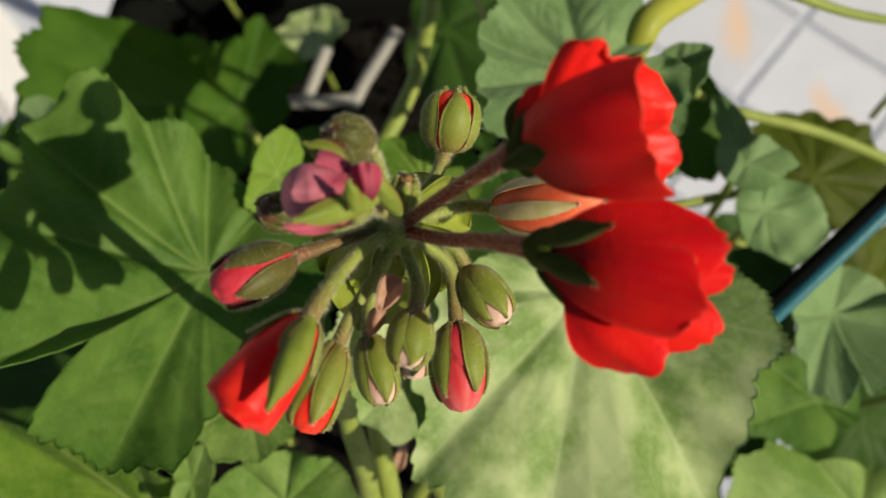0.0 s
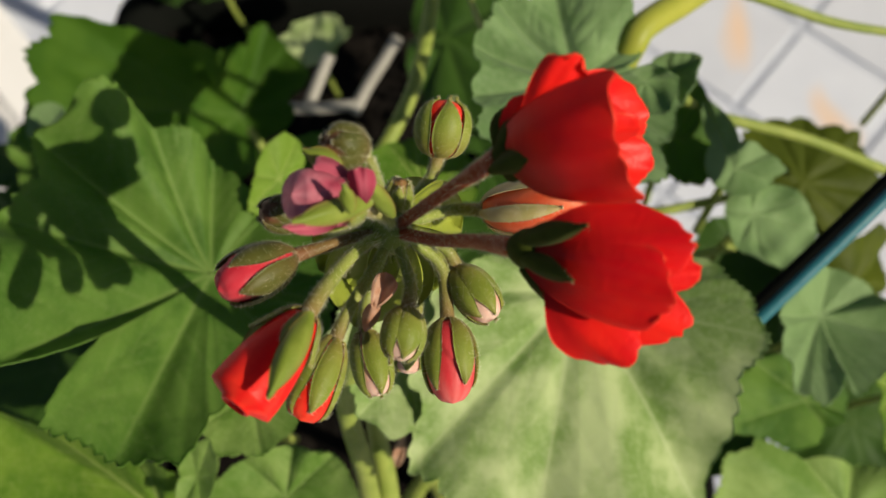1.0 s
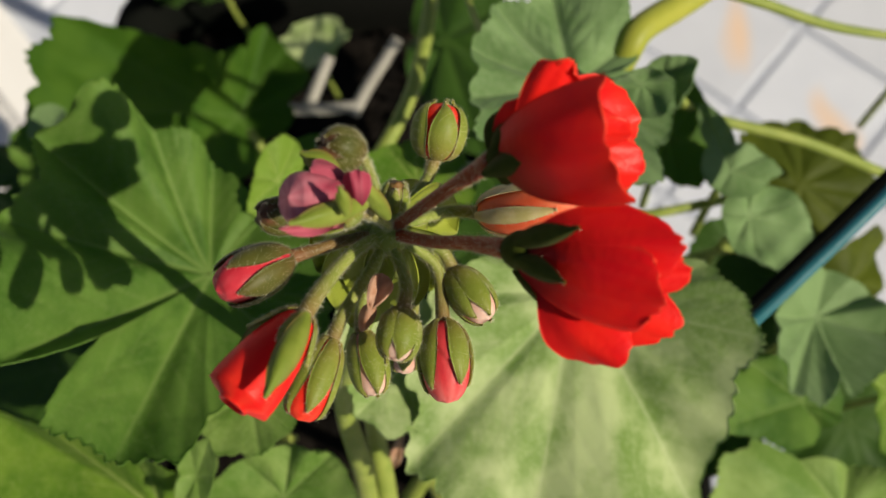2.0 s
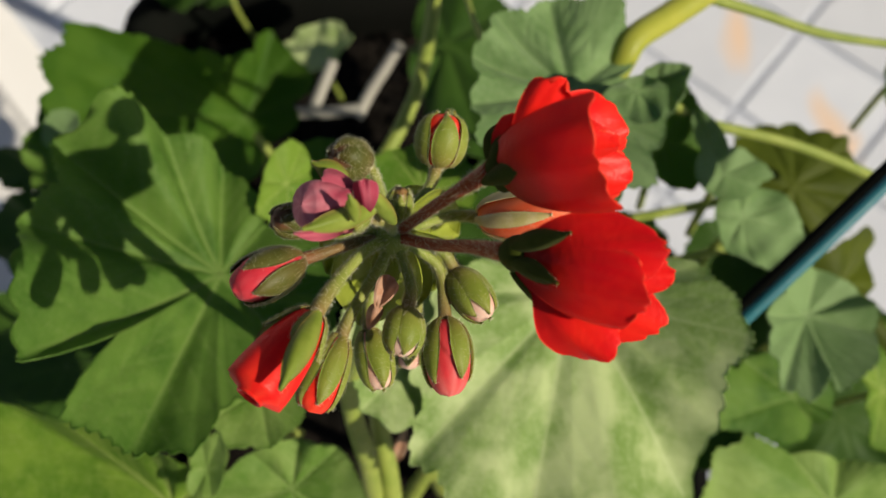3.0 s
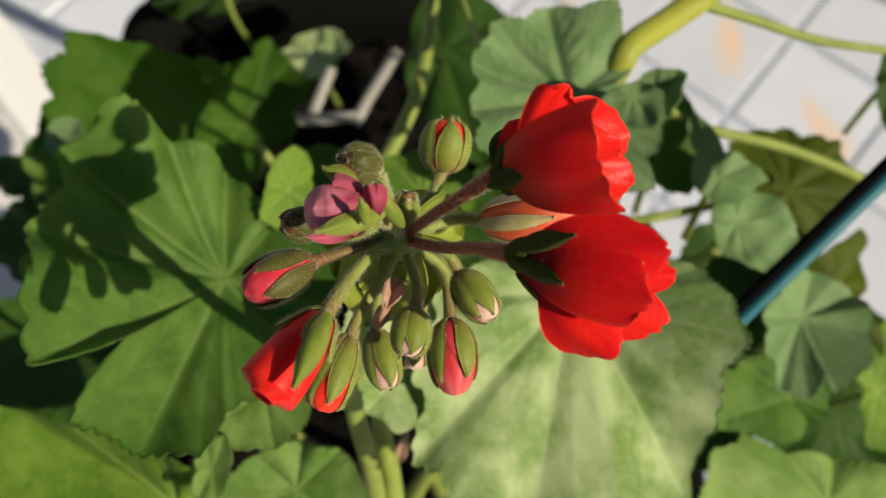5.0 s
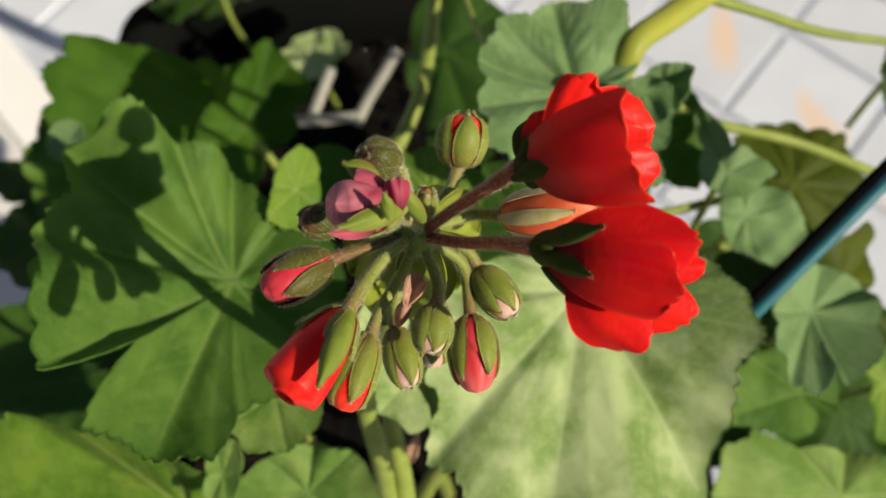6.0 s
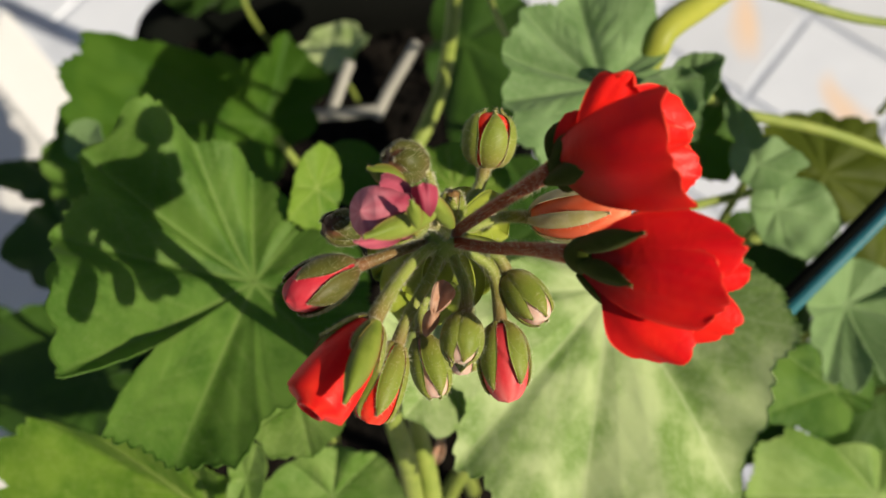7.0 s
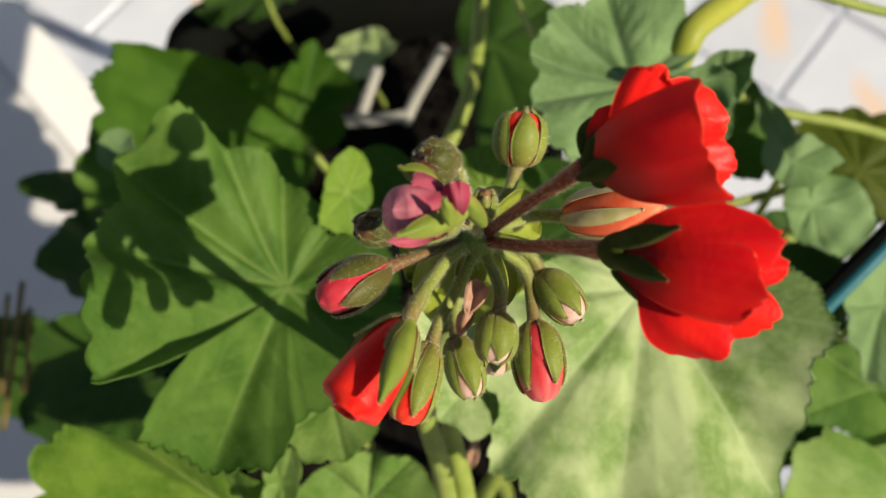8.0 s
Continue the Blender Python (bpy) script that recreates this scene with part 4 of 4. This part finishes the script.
lobed_leaf(plant, (-0.0048, 0.1045, 0.7350), (0.00, -0.16, 0.99), ((-175, 18.2, 0.2, 0.10), (-127, 17.0, 0.2, 0.10), (-56, 14.6, 0.0, 0.10), (5, 14.8, 0.9, 0.08), (57, 15.1, -0.1, 0.08), (97, 12.2, 0.0, 0.08), (127, 13.8, 0.1, 0.08), (153, 16.1, 0.8, 0.10)), LEAF_MID, pleat=0.05, seed=49, label="yellow-green leaf under the flower cluster")
lobed_leaf(plant, (-0.1158, 0.1412, 0.7000), (-0.21, -0.45, 0.87), ((-145, 7.2, 1.2, 0.10), (-76, 6.6, 0.8, 0.05), (-10, 7.2, 1.5, 0.05), (45, 7.2, 0.8, 0.05), (141, 6.3, 1.2, 0.06)), LEAF_BLUE, pleat=0.06, seed=83)
lobed_leaf(plant, (0.0473, 0.1190, 0.7600), (-0.19, -0.68, 0.70), ((-166, 8.3, 0.7, 0.06), (-104, 6.4, 3.6, 0.06), (-44, 8.1, 4.5, 0.06), (8, 7.5, 0.4, 0.10), (49, 5.7, 3.5, 0.08), (136, 4.7, 5.9, 0.05)), LEAF_BLUE, pleat=0.10, seed=90, wave=0.09)
lobed_leaf(plant, (-0.0602, 0.2517, 0.5750), (-0.30, -0.23, 0.92), ((-153, 17.0, 1.4, 0.03), (-110, 9.6, 0.2, 0.04), (-35, 12.5, 1.9, 0.10), (13, 21.3, 1.9, 0.14), (35, 19.0, -0.3, 0.03), (88, 13.4, 1.7, 0.02), (145, 13.7, 1.4, 0.05)), LEAF_PALE, pleat=0.14, seed=45, wave=0.06)
lobed_leaf(plant, (-0.0566, 0.0350, 0.7220), (-0.10, -0.20, 0.97), ((-114, 7.3, 1.7, 0.05), (-74, 7.0, 1.2, 0.05), (1, 4.6, 1.6, 0.02), (70, 9.3, 2.0, 0.04), (106, 7.4, 0.8, 0.04), (179, 3.1, 2.3, 0.04)), LEAF_SOFT, pleat=0.06, seed=79)
# added leaf in shaded green, filling a dark gap behind the branch
lobed_leaf(plant, (0.0008, 0.2336, 0.6100), (-0.14, -0.04, 0.99), ((-111, 26.7, -2.8, 0.12), (-95, 53.2, -2.3, 0.12), (-74, 59.0, -0.1, 0.12), (-32, 32.0, -3.2, 0.10), (33, 31.8, -2.4, 0.10), (100, 29.6, -0.4, 0.10), (165, 12.8, -3.4, 0.14)), LEAF_SHADED, pleat=0.10, seed=61)
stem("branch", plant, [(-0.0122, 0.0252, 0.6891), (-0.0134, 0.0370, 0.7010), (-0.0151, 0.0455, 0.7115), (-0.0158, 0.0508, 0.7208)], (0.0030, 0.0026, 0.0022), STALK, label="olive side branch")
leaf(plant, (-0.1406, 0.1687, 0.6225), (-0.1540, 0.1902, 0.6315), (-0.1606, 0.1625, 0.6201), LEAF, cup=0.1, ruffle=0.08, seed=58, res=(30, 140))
leaf(plant, (-0.1715, 0.1783, 0.5985), (-0.2013, 0.1885, 0.5889), (-0.1738, 0.1870, 0.6022), LEAF_SHADED, cup=0.1, ruffle=0.08, seed=59, res=(30, 140))
leaf(plant, (-0.1085, 0.3019, 0.5648), (-0.1394, 0.2889, 0.5596), (-0.1099, 0.3052, 0.5380), LEAF_SHADED, cup=0.1, ruffle=0.08, seed=60, res=(30, 140))
leaf(plant, (-0.1303, 0.0863, 0.6307), (-0.1745, 0.0820, 0.6151), (-0.1383, 0.1140, 0.6421), LEAF_SHADED, ruffle=0.06, seed=65, res=(30, 140))
leaf(plant, (-0.1383, 0.1287, 0.6482), (-0.1663, 0.1338, 0.6364), (-0.1403, 0.1435, 0.6543), LEAF_SHADED, ruffle=0.06, seed=66, res=(30, 140))

neighbour = thing("geranium_plant", (0.09, 0.07, 0.53), "leafy geranium without flowers, thick yellow-green stem", "plant")
lobed_leaf(neighbour, (0.0912, 0.0604, 0.6400), (0.00, 0.00, 1.00), ((-138, 13.8, 0.0, 0.10), (-68, 12.0, 0.0, 0.10), (0, 13.1, 0.0, 0.10), (56, 16.1, 0.0, 0.10), (115, 14.8, 0.0, 0.10), (173, 14.9, 0.0, 0.10)), LEAF_SHADED, pleat=0.06, seed=86)
lobed_leaf(neighbour, (0.0622, 0.1212, 0.6600), (0.00, 0.00, 1.00), ((-124, 14.8, 0.0, 0.10), (-61, 13.9, 0.0, 0.10), (9, 13.6, 0.0, 0.10), (48, 12.5, 0.0, 0.10), (116, 11.6, 0.0, 0.10), (171, 13.4, 0.0, 0.10)), LEAF_SHADED, pleat=0.06, seed=87)
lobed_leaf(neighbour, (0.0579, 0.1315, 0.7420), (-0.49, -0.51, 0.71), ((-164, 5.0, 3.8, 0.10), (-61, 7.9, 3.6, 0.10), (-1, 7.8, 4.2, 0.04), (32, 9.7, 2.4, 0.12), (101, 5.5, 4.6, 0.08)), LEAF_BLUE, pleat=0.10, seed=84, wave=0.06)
lobed_leaf(neighbour, (0.0634, 0.1286, 0.7160), (-0.06, -0.20, 0.98), ((-138, 6.2, -3.0, 0.08), (-77, 13.3, -1.6, 0.05), (-60, 16.0, -1.7, 0.03), (-6, 11.6, -2.5, 0.03), (50, 15.6, -1.1, 0.03), (70, 19.7, -2.2, 0.10), (96, 20.6, -2.0, 0.10), (127, 12.5, -1.6, 0.10)), LEAF_DEEP_SHADED, pleat=0.08, seed=50, wave=0.05)
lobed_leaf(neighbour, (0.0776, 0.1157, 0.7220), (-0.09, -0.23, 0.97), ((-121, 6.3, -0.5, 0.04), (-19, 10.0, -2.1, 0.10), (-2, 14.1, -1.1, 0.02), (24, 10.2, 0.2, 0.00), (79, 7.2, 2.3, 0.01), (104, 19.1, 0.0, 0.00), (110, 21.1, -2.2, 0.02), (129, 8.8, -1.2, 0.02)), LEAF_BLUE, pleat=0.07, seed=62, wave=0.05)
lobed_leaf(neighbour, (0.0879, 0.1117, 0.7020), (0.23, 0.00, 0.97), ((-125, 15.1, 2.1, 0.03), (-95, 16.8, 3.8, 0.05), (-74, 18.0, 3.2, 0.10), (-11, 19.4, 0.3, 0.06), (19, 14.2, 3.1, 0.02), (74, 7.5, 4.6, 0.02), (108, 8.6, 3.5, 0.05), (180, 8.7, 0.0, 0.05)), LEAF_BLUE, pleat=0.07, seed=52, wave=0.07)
lobed_leaf(neighbour, (0.1180, 0.1397, 0.6650), (0.08, -0.20, 0.98), ((-167, 12.1, -5.4, 0.05), (-84, 16.3, -6.8, 0.08), (-36, 24.0, -5.8, 0.08), (-6, 28.7, -2.4, 0.08), (26, 25.9, -3.6, 0.06), (41, 28.8, -5.3, 0.08), (54, 25.5, -6.2, 0.12), (81, 23.7, -5.6, 0.10), (111, 24.3, -4.3, 0.10), (139, 25.4, -3.9, 0.10)), LEAF_OLIVE_SHADED, pleat=0.10, seed=51, wave=0.03, label="olive leaf with its shade put into a darker green")
lobed_leaf(neighbour, (0.1253, 0.1024, 0.6720), (0.45, -0.57, 0.69), ((-66, 18.8, -12.1, 0.10), (-62, 37.8, -6.6, 0.10), (-51, 33.8, 3.1, 0.05), (-24, 18.0, -2.4, 0.05), (9, 22.3, -9.6, 0.04), (48, 21.6, -3.2, 0.05), (61, 14.8, -4.0, 0.06), (153, 10.4, -4.7, 0.10)), LEAF_OLIVE_SHADED, pleat=0.10, seed=76)
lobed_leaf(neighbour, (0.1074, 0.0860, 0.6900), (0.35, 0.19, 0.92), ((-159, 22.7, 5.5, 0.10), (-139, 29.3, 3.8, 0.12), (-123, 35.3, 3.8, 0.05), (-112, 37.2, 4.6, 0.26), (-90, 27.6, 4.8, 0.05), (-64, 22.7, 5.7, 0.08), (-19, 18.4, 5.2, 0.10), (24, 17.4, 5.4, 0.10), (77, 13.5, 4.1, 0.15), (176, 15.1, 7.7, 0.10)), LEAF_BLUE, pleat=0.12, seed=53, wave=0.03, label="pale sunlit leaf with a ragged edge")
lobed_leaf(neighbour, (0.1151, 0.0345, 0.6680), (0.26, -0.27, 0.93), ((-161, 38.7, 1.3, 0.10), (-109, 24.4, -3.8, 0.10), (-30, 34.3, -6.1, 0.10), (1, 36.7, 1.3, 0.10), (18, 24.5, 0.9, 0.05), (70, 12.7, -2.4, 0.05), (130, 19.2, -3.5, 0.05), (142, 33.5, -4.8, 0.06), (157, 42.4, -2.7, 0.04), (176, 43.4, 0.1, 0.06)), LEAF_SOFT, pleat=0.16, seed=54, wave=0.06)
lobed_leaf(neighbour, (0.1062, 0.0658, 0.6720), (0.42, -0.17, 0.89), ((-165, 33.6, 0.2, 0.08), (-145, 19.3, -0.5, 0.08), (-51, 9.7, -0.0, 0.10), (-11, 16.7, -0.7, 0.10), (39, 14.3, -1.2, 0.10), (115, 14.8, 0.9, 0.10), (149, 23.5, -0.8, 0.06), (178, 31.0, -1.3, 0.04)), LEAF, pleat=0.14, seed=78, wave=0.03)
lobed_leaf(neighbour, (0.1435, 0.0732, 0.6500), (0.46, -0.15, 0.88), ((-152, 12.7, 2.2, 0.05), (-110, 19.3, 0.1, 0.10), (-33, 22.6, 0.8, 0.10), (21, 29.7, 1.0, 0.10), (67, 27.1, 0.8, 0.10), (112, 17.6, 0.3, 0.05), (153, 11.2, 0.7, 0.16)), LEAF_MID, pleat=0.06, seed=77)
leaf(neighbour, (0.0978, 0.1154, 0.6553), (0.0866, 0.1065, 0.6517), (0.1045, 0.0994, 0.6487), LEAF_SHADED, ruffle=0.07, seed=57, depth=0.05, wave=0.05)
leaf(neighbour, (0.1533, 0.1707, 0.6919), (0.1514, 0.1501, 0.6834), (0.1440, 0.1723, 0.6926), LEAF_SHADED, ruffle=0.07, seed=63, depth=0.05, wave=0.05, res=(30, 140))
leaf(neighbour, (0.1135, 0.0905, 0.6168), (0.0927, 0.0770, 0.6114), (0.1280, 0.0695, 0.6081), LEAF_SHADED, ruffle=0.07, seed=68, depth=0.05, wave=0.05, res=(30, 140))
leaf(neighbour, (0.1445, 0.0734, 0.6096), (0.1694, 0.0619, 0.6047), (0.1363, 0.0504, 0.6001), LEAF_SHADED, ruffle=0.07, seed=69, depth=0.05, wave=0.05, res=(30, 140))
leaf(neighbour, (0.1496, 0.1001, 0.6065), (0.1754, 0.0922, 0.6031), (0.1432, 0.0802, 0.5983), LEAF_SHADED, ruffle=0.07, seed=70, depth=0.05, wave=0.05, res=(30, 140))
stem("main_stem", neighbour, [(0.0427, 0.1283, 0.7384), (0.0469, 0.1353, 0.7482), (0.0506, 0.1408, 0.7505), (0.0609, 0.1501, 0.7472), (0.0747, 0.1619, 0.7450), (0.0896, 0.1791, 0.7379)], (0.0030, 0.0036, 0.0036, 0.0038, 0.004), STALK_YELLOW, label="thick yellow-green stem")
stem("petiole", neighbour, [(0.0701, 0.1590, 0.7438), (0.0876, 0.1587, 0.7365), (0.1091, 0.1569, 0.7286), (0.1365, 0.1573, 0.7216)], (0.0016, 0.0014, 0.0012), STALK)
stem("petiole", neighbour, [(0.0652, 0.1384, 0.7213), (0.0766, 0.1369, 0.7135), (0.1055, 0.1339, 0.7051), (0.1402, 0.1290, 0.6888)], (0.0014, 0.0016, 0.0016), STALK)
stem("petiole", neighbour, [(0.0561, 0.1136, 0.6970), (0.0681, 0.1155, 0.6978), (0.0886, 0.1220, 0.6933)], (0.0014, 0.0014), STALK)
stem("petiole", neighbour, [(0.0656, 0.1058, 0.6797), (0.0780, 0.1081, 0.6806), (0.0941, 0.1140, 0.6758)], (0.0012, 0.0013), STALK)
stem("petiole", plant, [(0.0062, 0.1942, 0.7025), (0.0096, 0.1762, 0.7091), (0.0127, 0.1607, 0.7167)], (0.0010, 0.0010), STALK)
stem("petiole", plant, [(-0.0666, 0.1644, 0.6555), (-0.0606, 0.1590, 0.6462), (-0.0563, 0.1607, 0.6187)], (0.0013, 0.0016), STALK)
stem("branch", plant, [(-0.0027, 0.2058, 0.6933), (-0.0032, 0.1895, 0.6936), (-0.0071, 0.1616, 0.6961), (-0.0135, 0.1433, 0.6957), (-0.0232, 0.1285, 0.6896)], (0.0024, 0.0023, 0.0024), STALK, label="pale green upright branch")

stake = thing("plant_stake", (0.02, 0.10, 0.52), "teal plant stake with its shaded side built in black, leaning among leaves", "stake")
# one teal stake: its shaded side is a separate black length
stem("shade_rod", stake, [(0.0659, 0.0649, 0.7268), (0.0740, 0.0720, 0.7338), (0.0921, 0.0877, 0.7430), (0.1089, 0.1026, 0.7519), (0.1366, 0.1264, 0.7700)], (0.0021, 0.0021), BLACK, knots=0.0, label="shaded side of the stake, built in black")
stem("tube", stake, [(0.0666, 0.0628, 0.7275), (0.0748, 0.0698, 0.7345), (0.0928, 0.0855, 0.7437), (0.1095, 0.1004, 0.7526), (0.1370, 0.1240, 0.7706)], (0.0017, 0.0017), TEAL, knots=0.0, label="lit side of the stake, a teal plastic tube")

# added pale bars stand in for bright floor slivers between dark leaves
support = thing("floor_slivers", (-0.03, 0.16, 0.52), "pale bars added for slivers of floor seen between the leaves", "support")
stem("bar", support, [(-0.0187, 0.2353, 0.6071), (-0.0231, 0.2285, 0.6043), (-0.0316, 0.2161, 0.5992), (-0.0372, 0.2059, 0.5951)], (0.0026, 0.0026), PALE_SLIVER, knots=0.0)
stem("bar", support, [(-0.0682, 0.2085, 0.5963), (-0.0548, 0.2077, 0.5959), (-0.0353, 0.2093, 0.5965)], (0.0024, 0.0024), PALE_SLIVER, knots=0.0)
stem("bar", support, [(-0.0478, 0.2299, 0.6022), (-0.0522, 0.2197, 0.5980), (-0.0571, 0.2083, 0.5934)], (0.0026, 0.0026), PALE_SLIVER, knots=0.0)
stem("bar", support, [(0.0111, 0.2264, 0.6032), (0.0050, 0.2196, 0.6005), (-0.0011, 0.2117, 0.5972)], (0.0022, 0.0022), PALE_SLIVER, knots=0.0)

# ---- planter, pot and stand ----
SHELF = 0.40


def trough(x0, x1, y0, y1, z0, z1):
    """A tapered window box with a rolled rim, filled with soil."""
    box = thing("planter", ((x0 + x1) / 2, (y0 + y1) / 2, z0), "black plastic planter filled with dark soil, on the stand", "planter")
    rings = []
    for inset, z in ((0.022, z0), (0.014, (z0 + z1) / 2), (0.006, z1 - 0.012), (-0.004, z1 - 0.010), (-0.005, z1), (0.003, z1), (0.008, z1 - 0.02), (0.024, z0 + 0.006)):
        c, ring = 0.03, []
        ax, bx, ay, by = x0 + inset, x1 - inset, y0 + inset, y1 - inset
        for cx, cy, a0 in ((bx - c, by - c, 0), (ax + c, by - c, 90), (ax + c, ay + c, 180), (bx - c, ay + c, 270)):
            for k in range(6):
                an = radians(a0 + 18 * k)
                ring.append((cx + c * math.cos(an), cy + c * math.sin(an), z))
        rings.append(ring)
    rings = np.array(rings)
    n, m, _ = rings.shape
    idx = np.arange(n * m).reshape(n, m)
    a, q = idx[:-1], idx[1:]
    faces = np.stack([a, np.roll(a, -1, 1), np.roll(q, -1, 1), q], -1).reshape(-1, 4).tolist()
    faces += [idx[0][::-1].tolist(), idx[-1].tolist()]
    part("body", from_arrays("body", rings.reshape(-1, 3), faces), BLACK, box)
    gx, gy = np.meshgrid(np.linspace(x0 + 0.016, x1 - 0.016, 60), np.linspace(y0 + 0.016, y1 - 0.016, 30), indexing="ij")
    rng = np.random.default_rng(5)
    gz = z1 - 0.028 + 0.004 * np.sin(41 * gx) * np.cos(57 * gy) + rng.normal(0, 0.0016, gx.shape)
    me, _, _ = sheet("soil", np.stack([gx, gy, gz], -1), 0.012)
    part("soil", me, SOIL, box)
    return box


def round_pot(x, y, z, low, high, height):
    pot = thing("flower_pot", (x, y, z), "round black plastic flower pot with dark soil, on the stand", "pot")
    prof = ((0.0, 0.0), (low, 0.0), (low + (high - low) * 0.85, height * 0.85), (high + 0.002, height * 0.86), (high + 0.005, height), (high, height), (high - 0.003, height - 0.02), (low - 0.003, 0.006), (0.0, 0.006))
    th = np.linspace(0, 2 * np.pi, 48, endpoint=False)
    rings = np.array([[(x + r * math.cos(a), y + r * math.sin(a), z + q) for a in th] for r, q in ((max(r, 1e-4), q) for r, q in prof)])
    n, m, _ = rings.shape
    idx = np.arange(n * m).reshape(n, m)
    a, q = idx[:-1], idx[1:]
    faces = np.stack([a, np.roll(a, -1, 1), np.roll(q, -1, 1), q], -1).reshape(-1, 4)
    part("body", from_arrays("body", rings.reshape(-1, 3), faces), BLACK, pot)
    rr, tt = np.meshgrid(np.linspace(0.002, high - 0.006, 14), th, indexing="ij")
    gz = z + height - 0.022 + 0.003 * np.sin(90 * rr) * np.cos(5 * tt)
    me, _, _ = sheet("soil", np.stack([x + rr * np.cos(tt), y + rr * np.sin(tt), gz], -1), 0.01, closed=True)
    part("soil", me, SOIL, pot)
    return pot


planter = trough(-0.13, 0.105, -0.05, 0.17, SHELF, 0.55)
# second trough, added to keep the gaps between the leaves dark
trough(-0.16, 0.03, 0.195, 0.315, SHELF, 0.54)
POT_SHELF = 0.43
pot = round_pot(-0.0775, 0.4091, POT_SHELF, 0.055, 0.094, 0.10)

stand = thing("plant_stand", (0.0, 0.2, 0.0), "black slatted metal plant stand with a raised step", "stand")
for k in range(7):
    x = -0.20 + 0.045 * k
    slab("slat", (x, -0.08, SHELF - 0.012), (x + 0.034, 0.19 if k > 3 else 0.32, SHELF), BLACK, stand)
for y in (-0.06, 0.14):
    slab("crossbar", (-0.20, y, SHELF - 0.032), (0.104, y + 0.03, SHELF - 0.0125), BLACK, stand)
slab("board", (-0.12, 0.335, POT_SHELF - 0.012), (-0.03, 0.47, POT_SHELF), BLACK, stand)
slab("riser", (-0.12, 0.3205, SHELF - 0.012), (-0.04, 0.3345, POT_SHELF), BLACK, stand)
for x in (-0.198, 0.077):
    for y in (-0.06, 0.145):
        slab("leg", (x, y, 0.012), (x + 0.025, y + 0.025, SHELF - 0.0325), BLACK, stand)
slab("leg", (-0.050, 0.448, 0.012), (-0.035, 0.463, POT_SHELF - 0.0125), BLACK, stand)


# ---- floor tiles ----
TILE_SIDE, TURN_TILE = 0.137, radians(50.5)
bm = bmesh.new()
bmesh.ops.create_cube(bm, size=1.0)
for v in bm.verts:
    v.co = Vector((v.co.x * (TILE_SIDE - 0.010), v.co.y * (TILE_SIDE - 0.010), v.co.z * 0.003))
bmesh.ops.bevel(bm, geom=[e for e in bm.edges if min(v.co.z for v in e.verts) > 0], offset=0.0005, segments=1, affect="EDGES")
tile_mesh = bpy.data.meshes.new("tile")
bm.to_mesh(tile_mesh)
bm.free()
tile_mesh.materials.append(TILE)
rng = random.Random(3)
for i in range(-16, 17):
    for j in range(-16, 17):
        x = (i * math.cos(TURN_TILE) - j * math.sin(TURN_TILE)) * TILE_SIDE + 0.08
        y = (i * math.sin(TURN_TILE) + j * math.cos(TURN_TILE)) * TILE_SIDE + 1.02
        if -1.2 < x < 1.22 and 0.35 < y < 2.2 and 0.77 * (x + 0.505) + 0.637 * (y - 0.632) > 0.03:
            tile = new("tile", tile_mesh)
            tile.matrix_world = pose(x, y, 0.0012 + 0.0003 * rng.random(), rng.uniform(-0.25, 0.25), rng.uniform(-0.25, 0.25), math.degrees(TURN_TILE))
            tile.parent = floor


def motions():
    pass


motions()
